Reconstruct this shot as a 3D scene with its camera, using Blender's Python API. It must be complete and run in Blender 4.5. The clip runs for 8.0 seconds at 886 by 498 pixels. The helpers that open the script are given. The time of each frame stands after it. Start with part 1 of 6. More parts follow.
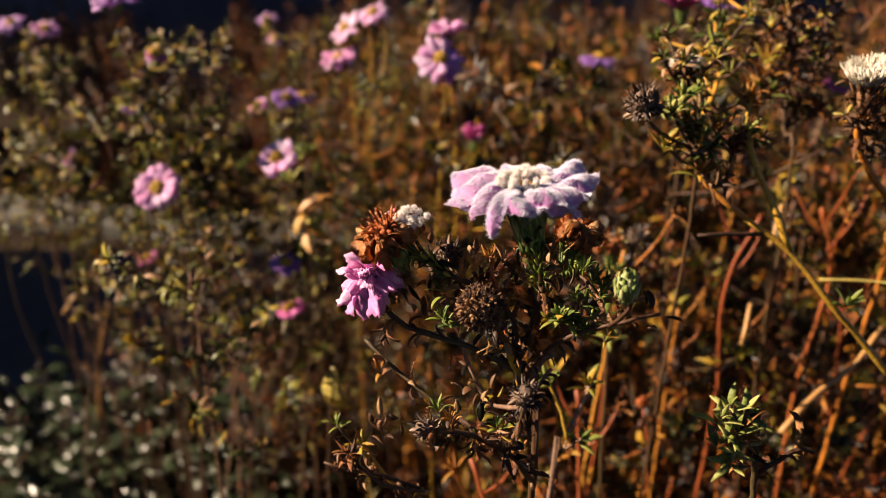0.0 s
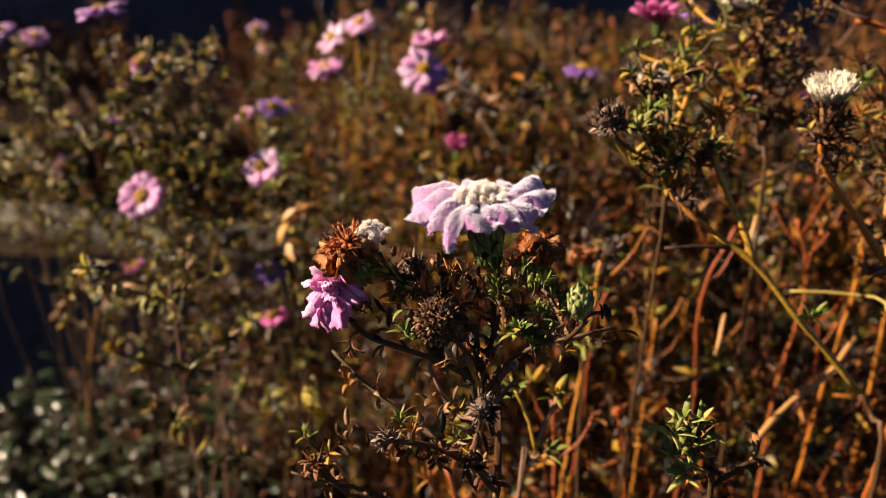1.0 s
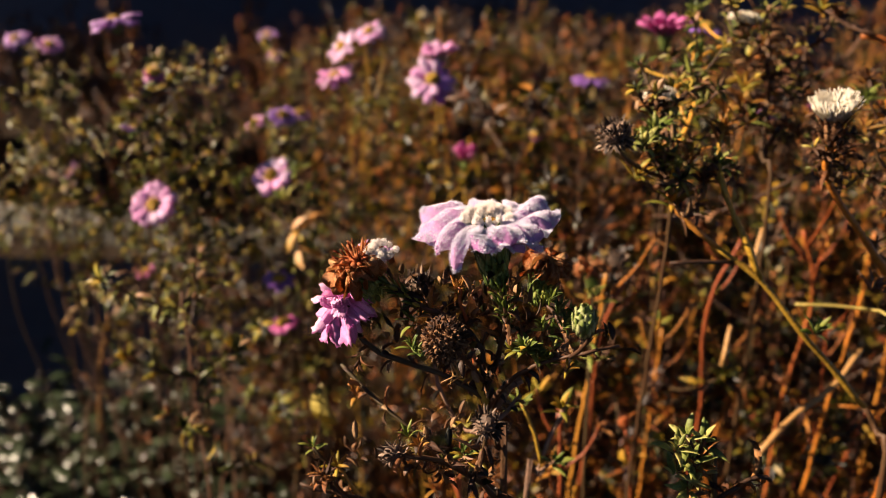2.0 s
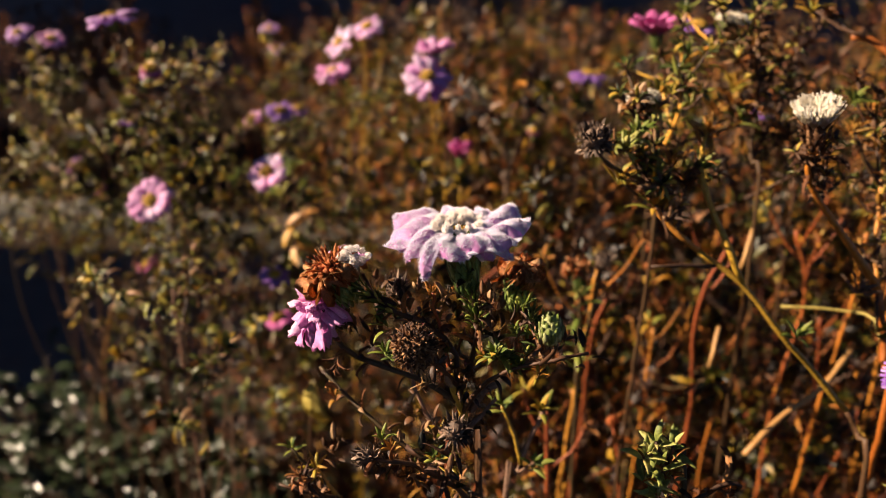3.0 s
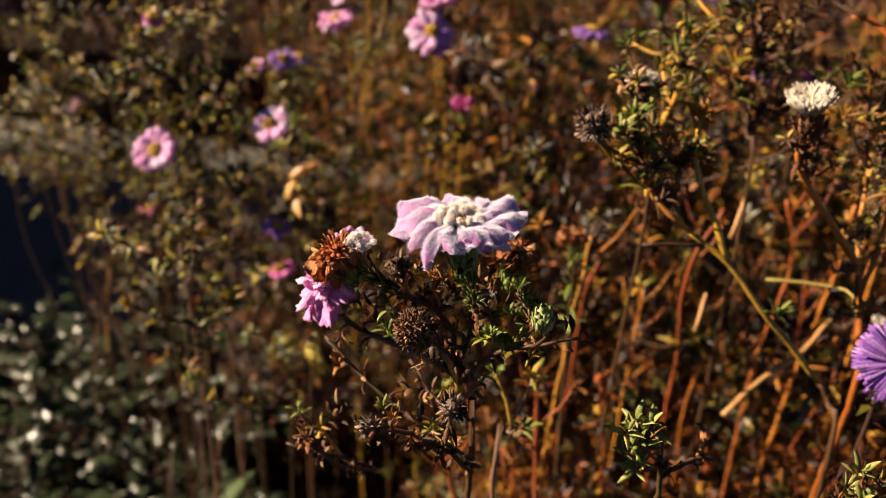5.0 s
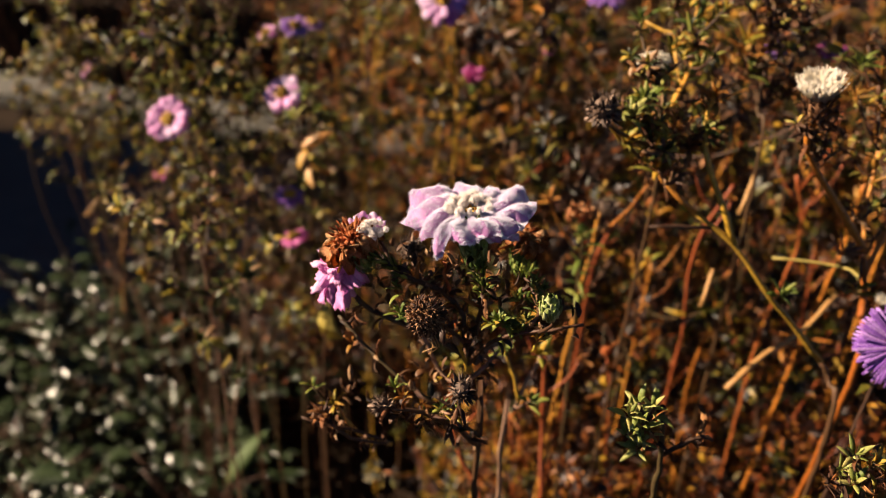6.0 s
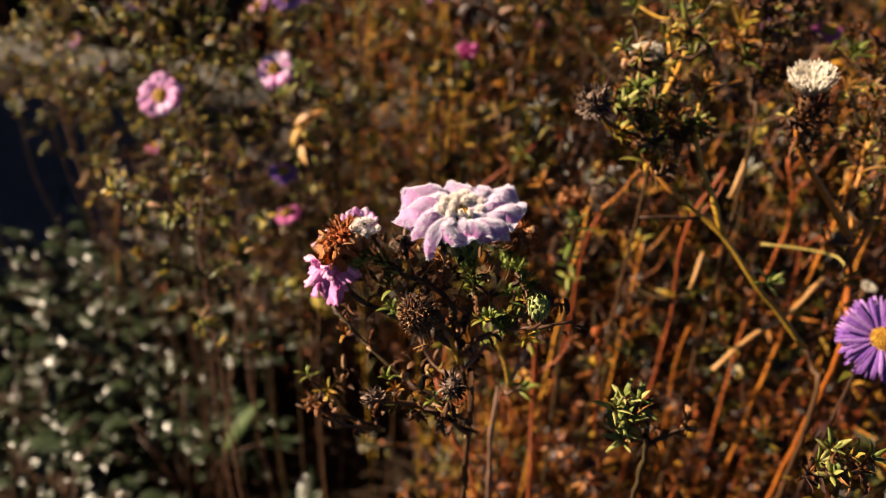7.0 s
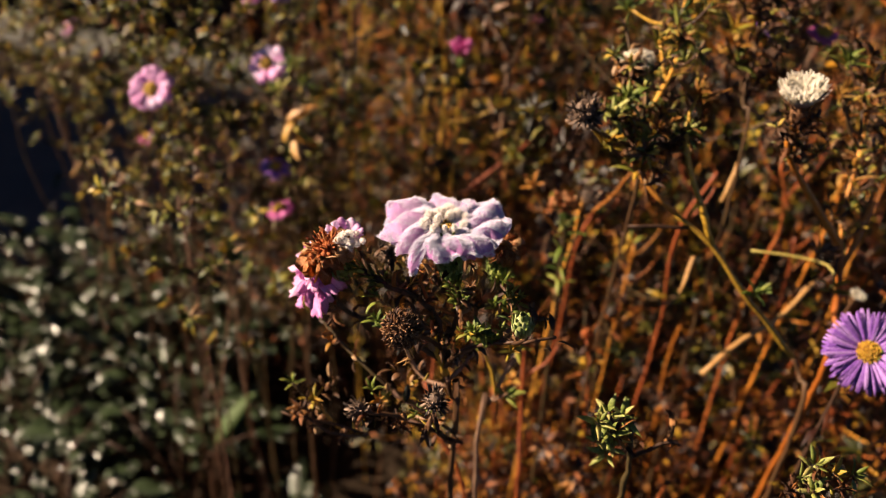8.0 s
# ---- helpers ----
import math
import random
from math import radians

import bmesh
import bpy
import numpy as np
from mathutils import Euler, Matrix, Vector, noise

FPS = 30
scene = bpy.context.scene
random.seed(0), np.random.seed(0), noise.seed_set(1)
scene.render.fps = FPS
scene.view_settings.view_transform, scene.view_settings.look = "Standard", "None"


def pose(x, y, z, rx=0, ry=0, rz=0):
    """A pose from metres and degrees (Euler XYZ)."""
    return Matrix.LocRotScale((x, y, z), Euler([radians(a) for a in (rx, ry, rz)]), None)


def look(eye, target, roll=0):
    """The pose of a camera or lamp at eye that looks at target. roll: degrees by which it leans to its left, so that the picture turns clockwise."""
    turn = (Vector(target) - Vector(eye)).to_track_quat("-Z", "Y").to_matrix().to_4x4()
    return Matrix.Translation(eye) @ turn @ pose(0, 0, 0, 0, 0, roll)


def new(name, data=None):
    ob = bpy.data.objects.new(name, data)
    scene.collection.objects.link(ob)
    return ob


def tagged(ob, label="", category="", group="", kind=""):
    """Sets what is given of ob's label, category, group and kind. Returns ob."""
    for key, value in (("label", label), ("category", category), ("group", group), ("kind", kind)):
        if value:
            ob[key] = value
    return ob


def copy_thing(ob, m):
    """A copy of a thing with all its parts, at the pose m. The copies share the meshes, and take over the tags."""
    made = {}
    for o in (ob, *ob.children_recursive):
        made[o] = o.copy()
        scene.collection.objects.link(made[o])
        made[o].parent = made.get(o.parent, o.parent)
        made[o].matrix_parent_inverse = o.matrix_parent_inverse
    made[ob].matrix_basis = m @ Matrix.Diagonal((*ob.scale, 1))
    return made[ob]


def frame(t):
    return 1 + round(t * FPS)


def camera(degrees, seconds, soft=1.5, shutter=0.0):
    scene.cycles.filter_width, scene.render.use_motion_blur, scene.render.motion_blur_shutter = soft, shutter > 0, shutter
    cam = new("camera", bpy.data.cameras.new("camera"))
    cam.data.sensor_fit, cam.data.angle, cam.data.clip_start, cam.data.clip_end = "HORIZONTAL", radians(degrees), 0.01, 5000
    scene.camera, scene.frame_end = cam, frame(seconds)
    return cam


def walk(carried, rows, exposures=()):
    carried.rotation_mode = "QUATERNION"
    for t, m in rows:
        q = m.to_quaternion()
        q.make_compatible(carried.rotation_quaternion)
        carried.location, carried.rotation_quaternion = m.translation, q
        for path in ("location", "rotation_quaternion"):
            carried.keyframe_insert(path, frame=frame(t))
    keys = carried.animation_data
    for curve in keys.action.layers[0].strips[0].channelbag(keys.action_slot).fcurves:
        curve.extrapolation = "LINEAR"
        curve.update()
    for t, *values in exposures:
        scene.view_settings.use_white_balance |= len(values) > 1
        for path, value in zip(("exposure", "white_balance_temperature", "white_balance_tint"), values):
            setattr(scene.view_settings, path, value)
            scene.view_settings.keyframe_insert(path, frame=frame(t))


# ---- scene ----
cam = camera(62.0, 8.0, soft=0.8)
PATH = [
    (0, (0.00294, 0.00215, 0.83724), (-0.0005, 1.8921, 0.1830), 0.36),
    (0.5, (0.00880, 0.00148, 0.83829), (0.0130, 1.8933, 0.1894), 0.62),
    (1, (0.01471, -0.00092, 0.84122), (0.0181, 1.8941, 0.2017), 0.62),
    (1.5, (0.01415, -0.00381, 0.84486), (0.0093, 1.8933, 0.2115), 0.63),
    (3, (0.02744, -0.00327, 0.85361), (-0.0179, 1.8843, 0.1939), 0.61),
    (3.5, (0.03576, -0.00500, 0.85941), (-0.0095, 1.8685, 0.1608), 0.88),
    (4, (0.03429, -0.00549, 0.86973), (-0.0017, 1.8550, 0.1368), 1.29),
    (4.5, (0.02718, -0.00752, 0.87217), (0.0057, 1.8352, 0.0951), 1.94),
    (6, (0.02538, -0.01103, 0.88913), (-0.0296, 1.7558, -0.0465), 2.17),
    (6.5, (0.02790, -0.00800, 0.89393), (-0.0028, 1.7348, -0.0867), 2.77),
    (7, (0.02602, -0.00790, 0.90227), (-0.0094, 1.7096, -0.1220), 2.63),
    (7.5, (0.02892, -0.00574, 0.90624), (0.0054, 1.6996, -0.1383), 3.13),
    (8, (0.02998, -0.00074, 0.91067), (0.0037, 1.6954, -0.1488), 3.34),
]
walk(cam, [(t, look(eye, target, roll)) for t, eye, target, roll in PATH])
cam.data.dof.use_dof = True
cam.data.dof.focus_distance = 0.245
cam.data.dof.aperture_fstop = 8.3
scene.view_settings.exposure = 1.43

# ---- light: low autumn sun from the side, clear sky ----
SUN = Vector((-0.84, 0.0, 0.50)).normalized()
world = bpy.data.worlds.new("sky")
scene.world = world
world.use_nodes = True
wn = world.node_tree
sky = wn.nodes.new("ShaderNodeTexSky")
sky.sky_type, sky.sun_disc = "NISHITA", False
sky.altitude, sky.air_density, sky.dust_density = 3000, 0.32, 0.1
sky.sun_elevation = math.asin(SUN.z)
sky.sun_rotation = math.atan2(SUN.x, SUN.y)
wn.links.new(sky.outputs[0], wn.nodes["Background"].inputs[0])
wn.nodes["Background"].inputs[1].default_value = 0.042
sun = new("sun", bpy.data.lights.new("sun", "SUN"))
sun.data.energy, sun.data.angle, sun.data.color = 5.0, radians(0.5), (1.0, 0.765, 0.565)
sun.matrix_basis = look(SUN * 5, (0, 0, 0))

# ---- materials ----


def surface(name, colours, rough=0.6, thin=0.0, source="island", grain=400.0, bump=0.3, spread=0.35, gloss=0.4, wear=0.6):
    """A natural surface: colours picked piece by piece, broken up by coarse and fine grain, relief, and light through thin pieces."""
    mat = bpy.data.materials.new(name)
    mat.use_nodes = True
    t = mat.node_tree
    n, ln = t.nodes, t.links.new
    bsdf, out = n["Principled BSDF"], n["Material Output"]
    pick = n.new("ShaderNodeObjectInfo" if source == "object" else "ShaderNodeNewGeometry")
    pick_out = pick.outputs["Random" if source == "object" else "Random Per Island"]
    where = n.new("ShaderNodeTexCoord")
    coarse, fine = n.new("ShaderNodeTexNoise"), n.new("ShaderNodeTexNoise")
    coarse.inputs["Scale"].default_value, fine.inputs["Scale"].default_value = grain * 0.3, grain * 2.5
    coarse.inputs["Detail"].default_value = fine.inputs["Detail"].default_value = 3
    for tex in (coarse, fine):
        ln(where.outputs["Object"], tex.inputs["Vector"])
    add = n.new("ShaderNodeMath")
    add.operation = "MULTIPLY_ADD"
    add.inputs[1].default_value = spread * 2
    ln(coarse.outputs["Fac"], add.inputs[0])
    shift = n.new("ShaderNodeMath")
    shift.operation = "SUBTRACT"
    shift.inputs[1].default_value = spread
    ln(pick_out, shift.inputs[0])
    ln(shift.outputs[0], add.inputs[2])
    ramp = n.new("ShaderNodeValToRGB")
    ramp.color_ramp.elements[0].color = (*colours[0], 1)
    ramp.color_ramp.elements[1].color = (*colours[-1], 1)
    ramp.color_ramp.elements[0].position, ramp.color_ramp.elements[1].position = 0.05, 0.95
    for k, c in enumerate(colours[1:-1]):
        ramp.color_ramp.elements.new(0.05 + 0.9 * (k + 1) / (len(colours) - 1)).color = (*c, 1)
    ln(add.outputs[0], ramp.inputs[0])
    worn = n.new("ShaderNodeMix")
    worn.data_type, worn.blend_type = "RGBA", "MULTIPLY"
    worn.inputs["Factor"].default_value = wear
    tone = n.new("ShaderNodeMapRange")
    tone.inputs["From Min"].default_value, tone.inputs["From Max"].default_value = 0.3, 0.7
    tone.inputs["To Min"].default_value, tone.inputs["To Max"].default_value = 0.45, 1.25
    ln(fine.outputs["Fac"], tone.inputs["Value"])
    ln(ramp.outputs[0], worn.inputs["A"])
    ln(tone.outputs[0], worn.inputs["B"])
    ln(worn.outputs["Result"], bsdf.inputs["Base Color"])
    bsdf.inputs["Roughness"].default_value = rough
    bsdf.inputs["Specular IOR Level"].default_value = gloss
    if bump:
        bp = n.new("ShaderNodeBump")
        bp.inputs["Strength"].default_value, bp.inputs["Distance"].default_value = bump, 0.3 / grain
        ln(fine.outputs["Fac"], bp.inputs["Height"])
        ln(bp.outputs[0], bsdf.inputs["Normal"])
    if thin:
        glow, mix = n.new("ShaderNodeBsdfTranslucent"), n.new("ShaderNodeMixShader")
        mix.inputs[0].default_value = thin
        ln(worn.outputs["Result"], glow.inputs["Color"])
        ln(bsdf.outputs[0], mix.inputs[1])
        ln(glow.outputs[0], mix.inputs[2])
        ln(mix.outputs[0], out.inputs["Surface"])
    return mat


GREEN = [(0.07, 0.11, 0.016), (0.18, 0.24, 0.035), (0.38, 0.40, 0.08)]
DRY = [(0.055, 0.023, 0.011), (0.09, 0.036, 0.016), (0.15, 0.055, 0.018), (0.32, 0.11, 0.02), (0.40, 0.18, 0.05), (0.11, 0.045, 0.018), (0.055, 0.023, 0.011)]
m_green = surface("fresh_leaf", GREEN, 0.5, 0.35, "object", 600)
m_young = surface("young_leaf", [(0.16, 0.21, 0.04), (0.38, 0.40, 0.09), (0.60, 0.54, 0.18)], 0.5, 0.35, "object", 600)
m_yellow = surface("yellowed_leaf", [(0.20, 0.22, 0.03), (0.48, 0.36, 0.04), (0.50, 0.26, 0.03)], 0.55, 0.35, "object", 600)
m_orange = surface("orange_leaf", [(0.30, 0.11, 0.02), (0.50, 0.22, 0.03), (0.42, 0.26, 0.05)], 0.55, 0.35, "object", 600)
m_dryleaf = surface("withered_leaf", DRY, 0.7, 0.2, "object", 600)
# Bed foliage: the near-black stops stand in for shade deep among the leaves.
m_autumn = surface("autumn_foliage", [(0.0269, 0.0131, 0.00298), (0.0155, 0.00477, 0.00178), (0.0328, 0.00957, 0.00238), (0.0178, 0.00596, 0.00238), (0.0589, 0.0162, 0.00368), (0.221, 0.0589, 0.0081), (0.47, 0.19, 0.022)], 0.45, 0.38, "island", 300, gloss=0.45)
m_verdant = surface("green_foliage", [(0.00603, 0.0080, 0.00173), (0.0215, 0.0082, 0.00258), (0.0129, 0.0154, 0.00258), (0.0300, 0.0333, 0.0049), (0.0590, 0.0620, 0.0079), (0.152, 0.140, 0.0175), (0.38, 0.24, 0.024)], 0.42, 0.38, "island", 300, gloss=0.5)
m_dead_shade = surface("dead_foliage", [(0.00393, 0.00157, 0.000785), (0.00867, 0.00315, 0.00157), (0.0157, 0.00549, 0.00235), (0.00708, 0.00275, 0.00118), (0.0235, 0.00867, 0.00315), (0.2, 0.085, 0.028)], 0.5, 0.25, "island", 300, gloss=0.4)
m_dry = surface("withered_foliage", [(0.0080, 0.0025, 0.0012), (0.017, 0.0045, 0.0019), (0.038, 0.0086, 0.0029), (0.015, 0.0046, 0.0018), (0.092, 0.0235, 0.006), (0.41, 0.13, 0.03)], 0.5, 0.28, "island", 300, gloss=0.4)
m_stem = surface("orange_stem", [(0.30, 0.085, 0.010), (0.46, 0.16, 0.018), (0.52, 0.23, 0.03)], 0.5, 0, "object", 250)
m_redstem = surface("rust_stem", [(0.20, 0.045, 0.012), (0.34, 0.08, 0.018), (0.38, 0.13, 0.028)], 0.5, 0, "object", 250)
m_olive = surface("olive_stem", [(0.34, 0.20, 0.022), (0.52, 0.30, 0.03), (0.54, 0.26, 0.03)], 0.45, 0, "object", 250)
m_darkstem = surface("dark_stem", [(0.04, 0.018, 0.008), (0.085, 0.036, 0.013), (0.06, 0.04, 0.012)], 0.6, 0, "object", 300)
m_greystem = surface("grey_stem", [(0.12, 0.07, 0.045), (0.26, 0.15, 0.09), (0.18, 0.09, 0.05)], 0.7, 0, "object", 300)
m_straw = surface("straw", [(0.34, 0.17, 0.05), (0.48, 0.27, 0.09)], 0.5, 0, "object", 250)
m_calyx = surface("green_bract", [(0.07, 0.115, 0.024), (0.15, 0.22, 0.045), (0.32, 0.36, 0.10)], 0.5, 0.1, "island", 700)
m_pink = surface("pink_petal", [(0.74, 0.30, 0.62), (0.85, 0.46, 0.76), (0.90, 0.62, 0.84)], 0.5, 0.4, "object", 500, 0.3, 0.25, wear=0.3)
m_bloom = surface("pale_pink_petal", [(0.80, 0.44, 0.75), (0.88, 0.62, 0.86), (0.92, 0.76, 0.93)], 0.5, 0.5, "object", 500, 0.3, 0.3, wear=0.25)
m_rose = surface("frosted_pink_petal", [(0.70, 0.30, 0.66), (0.80, 0.42, 0.77), (0.86, 0.55, 0.85)], 0.5, 0.5, "object", 500, 0.3, 0.3, wear=0.25)
m_hot = surface("magenta_petal", [(0.56, 0.10, 0.34), (0.70, 0.20, 0.48)], 0.5, 0.4, "object", 500, 0.3, 0.25)
m_violet = surface("violet_petal", [(0.27, 0.10, 0.50), (0.40, 0.19, 0.62), (0.52, 0.30, 0.72)], 0.5, 0.35, "object", 500, 0.3, 0.25)
m_lilac = surface("lilac_petal", [(0.56, 0.30, 0.70), (0.70, 0.44, 0.76)], 0.5, 0.4, "object", 500, 0.3, 0.25)
m_disc = surface("yellow_floret", [(0.55, 0.33, 0.03), (0.68, 0.46, 0.06), (0.46, 0.22, 0.02)], 0.6, 0.1, "island", 700)
m_rust = surface("rust_floret", [(0.26, 0.05, 0.012), (0.52, 0.14, 0.03), (0.66, 0.32, 0.13)], 0.65, 0.4, "object", 500, 1.0)
m_tan = surface("orange_floret", [(0.66, 0.27, 0.10), (0.78, 0.38, 0.16), (0.84, 0.54, 0.28)], 0.65, 0.5, "object", 500, 1.0)
m_brown = surface("brown_seed", [(0.03, 0.012, 0.006), (0.12, 0.05, 0.018), (0.36, 0.19, 0.08)], 0.75, 0.1, "island", 700)
m_ash = surface("ashen_bract", [(0.022, 0.013, 0.009), (0.09, 0.056, 0.037), (0.36, 0.25, 0.175)], 0.7, 0.05, "island", 700)
m_frost = surface("frost", [(0.89, 0.87, 0.95), (0.94, 0.92, 0.97)], 0.4, 0.55, "island", 900, 0.0, 0.2, 0.25, wear=0.1)
m_cream = surface("cream_pappus", [(0.86, 0.80, 0.66), (0.93, 0.90, 0.82)], 0.7, 0.6, "island", 700, wear=0.2)
m_spray = surface("leafy_spray", [(0.028, 0.038, 0.008), (0.085, 0.105, 0.02), (0.20, 0.22, 0.045), (0.44, 0.41, 0.09), (0.62, 0.43, 0.06)], 0.4, 0.4, "island", 500, gloss=0.45)
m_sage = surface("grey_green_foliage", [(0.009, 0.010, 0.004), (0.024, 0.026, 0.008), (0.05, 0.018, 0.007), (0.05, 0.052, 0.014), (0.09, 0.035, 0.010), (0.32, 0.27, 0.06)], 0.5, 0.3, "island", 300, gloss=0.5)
m_golden = surface("golden_foliage", [(0.24, 0.07, 0.010), (0.44, 0.17, 0.016), (0.56, 0.29, 0.025), (0.40, 0.26, 0.03), (0.50, 0.20, 0.02)], 0.5, 0.4, "island", 300, gloss=0.3)
m_wither = surface("pale_yellow_leaf", [(0.52, 0.42, 0.10), (0.66, 0.56, 0.18), (0.62, 0.46, 0.09)], 0.5, 0.45, "object", 250, wear=0.2)
m_gold = surface("golden_floret", [(0.50, 0.26, 0.02), (0.68, 0.42, 0.04), (0.34, 0.14, 0.015)], 0.6, 0.1, "island", 700)
m_shrivel = surface("shrivelled_leaf", [(0.05, 0.024, 0.012), (0.10, 0.048, 0.022), (0.17, 0.08, 0.035), (0.28, 0.14, 0.06), (0.42, 0.26, 0.13)], 0.55, 0.25, "island", 600)
m_rime = surface("rimed_floret", [(0.95, 0.91, 0.87), (0.97, 0.95, 0.93)], 0.6, 0.7, "island", 900, 0.0, 0.2, 0.2, wear=0.0)
# Soil darkened to carry the shade between and under the plants.
m_soil = surface("soil", [(0.009, 0.007, 0.005), (0.02, 0.014, 0.01), (0.04, 0.028, 0.018)], 0.95, 0, "object", 30, 0.8, 0.5, 0.03)
m_wall = surface("weathered_concrete", [(0.07, 0.067, 0.058), (0.14, 0.132, 0.112), (0.09, 0.088, 0.072)], 0.9, 0, "object", 25, 0.6, 0.5)
m_path = surface("asphalt", [(0.06, 0.063, 0.067), (0.11, 0.11, 0.113), (0.08, 0.083, 0.088)], 0.85, 0, "object", 40, 0.8, 0.5)
m_backdrop = surface("slate_boards", [(0.03, 0.04, 0.065), (0.045, 0.055, 0.085)], 0.7, 0, "object", 20, 0.4, 0.4)
# Greens taken near black to stand in for shade among the low leaves.
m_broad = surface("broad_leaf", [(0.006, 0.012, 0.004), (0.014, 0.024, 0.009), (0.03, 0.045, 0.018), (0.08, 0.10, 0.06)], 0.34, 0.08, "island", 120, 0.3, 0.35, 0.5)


# ---- mesh tools ----
rng = random.Random(7)


class Geo:
    """Collects points and faces for one mesh."""

    def __init__(self):
        self.v, self.f = [], []

    def add(self, verts, faces):
        k = len(self.v)
        self.v.extend(verts)
        self.f.extend(tuple(i + k for i in f) for f in faces)

    def tube(self, pts, radii, sides=6, caps=True):
        """A round stem along the points, with one radius a point."""
        verts, faces = [], []
        pts = [Vector(p) for p in pts]
        side = Vector((0.31, 0.77, 0.2))
        for i, p in enumerate(pts):
            way = (pts[min(i + 1, len(pts) - 1)] - pts[max(i - 1, 0)]).normalized()
            a = way.cross(side)
            if a.length < 0.05:
                a = way.orthogonal()
            a.normalize()
            b = way.cross(a)
            for s in range(sides):
                w = 2 * math.pi * s / sides
                verts.append(p + radii[i] * (math.cos(w) * a + math.sin(w) * b))
        for i in range(len(pts) - 1):
            for s in range(sides):
                q = (s + 1) % sides
                faces.append((i * sides + s, i * sides + q, (i + 1) * sides + q, (i + 1) * sides + s))
        if caps:
            faces.append(tuple(range(sides - 1, -1, -1)))
            faces.append(tuple(range((len(pts) - 1) * sides, len(pts) * sides)))
        self.add(verts, faces)

    def blade(self, m, length, width, bend=0.5, cup=0.15, twist=0.0, segs=4, tip=0.0, thick=0.12, curl=0.0, peak=0.5, wave=0.0):
        """A leaf along m's y, facing its z: bends down by bend radians on the way, cupped across, with some thickness.
        curl bends the last part further; tip is the share of the width left at the end."""
        verts, faces = [], []
        p, a = Vector((0, 0, 0)), bend * -0.15
        for i in range(segs + 1):
            s = i / segs
            w = width * 0.5 * max(math.sin(math.pi * min(1, s ** (math.log(0.5) / math.log(peak)))) ** 0.8, 0.18 * (1 - s), tip * s)
            d = Vector((0, math.cos(a), -math.sin(a)))
            up = Vector((0, math.sin(a), math.cos(a)))
            tw = twist * s
            across = Vector((math.cos(tw), 0, 0)) + up * math.sin(tw)
            lift = up * (cup * w * 2 + wave * width * math.sin(s * 9))
            verts += [p - across * w + lift, p + up * thick * w * 0.3, p + across * w + lift, p - up * max(thick * w, 0.00012)]
            step = length / segs
            p = p + d * step
            a += (bend + curl * s * 2) / segs
        for i in range(segs):
            for s in range(4):
                q = (s + 1) % 4
                faces.append((i * 4 + s, i * 4 + q, (i + 1) * 4 + q, (i + 1) * 4 + s))
        faces.append((3, 2, 1, 0))
        k = segs * 4
        faces.append((k, k + 1, k + 2, k + 3))
        self.add([m @ v for v in verts], faces)

    def petal(self, m, length, width, bend=0.5, ridge=0.0005, segs=8, curl=0.0, notch=0.15, wave=0.0, seed=0, start=0.0, hood=0.16):
        """A ray petal along m's y: ridged lengthwise, rounded and notched at its end, two skins thick."""
        r = random.Random(seed)
        n = 7
        top, low, faces = [], [], []
        p, a = Vector((0, 0, 0)), start
        ph = r.uniform(0, 6)
        for i in range(segs + 1):
            s = i / segs
            w = width * 0.5 * (0.36 + 0.64 * math.sin(math.pi * 0.5 * min(1, s * 1.8))) * (1 - 0.38 * max(0, (s - 0.78) / 0.22) ** 2)
            d = Vector((0, math.cos(a), -math.sin(a)))
            up = Vector((0, math.sin(a), math.cos(a)))
            for j in range(n):
                u = j / (n - 1) * 2 - 1
                end = 1 - notch * (0.5 + 0.5 * math.cos(u * 9 + ph)) if i == segs else 1
                rise = ridge * math.cos(u * 9 + ph) * s - abs(u) ** 2 * width * hood + wave * width * (math.sin(s * 7 + u * 3 + ph) + 0.9 * u * u * s * math.sin(s * 15 + u * 2 + ph * 2))
                q = p - d * (length / segs) * (1 - end) * 1.5 + Vector((u * w, 0, 0)) + up * rise
                top.append(q)
                low.append(q - up * (0.00025 if abs(u) < 0.99 and 0 < i < segs else 0.00005))
            p = p + d * (length / segs)
            a += (bend + curl * s * 2) / segs
        k = len(top)
        for i in range(segs):
            for j in range(n - 1):
                c = i * n + j
                faces.append((c, c + 1, c + n + 1, c + n))
                faces.append((k + c, k + c + n, k + c + n + 1, k + c + 1))
            c, e = i * n, i * n + n - 1
            faces.append((c, c + n, k + c + n, k + c))
            faces.append((e + n, e, k + e, k + e + n))
        for j in range(n - 1):
            c, e = j, segs * n + j
            faces.append((c + 1, c, k + c, k + c + 1))
            faces.append((e, e + 1, k + e + 1, k + e))
        self.add([m @ v for v in top + low], faces)

    def lump(self, m, radius, rough=0.25, rings=5, sides=7, seed=0, tall=1.0):
        """An uneven rounded body."""
        r = random.Random(seed)
        verts, faces = [], []
        for i in range(rings + 1):
            th = math.pi * i / rings
            for s in range(sides):
                w = 2 * math.pi * s / sides
                d = radius * (1 + r.uniform(-rough, rough))
                verts.append(m @ Vector((d * math.sin(th) * math.cos(w), d * math.sin(th) * math.sin(w), d * tall * math.cos(th))))
        for i in range(rings):
            for s in range(sides):
                q = (s + 1) % sides
                faces.append((i * sides + s, (i + 1) * sides + s, (i + 1) * sides + q, i * sides + q))
        self.add(verts, faces)

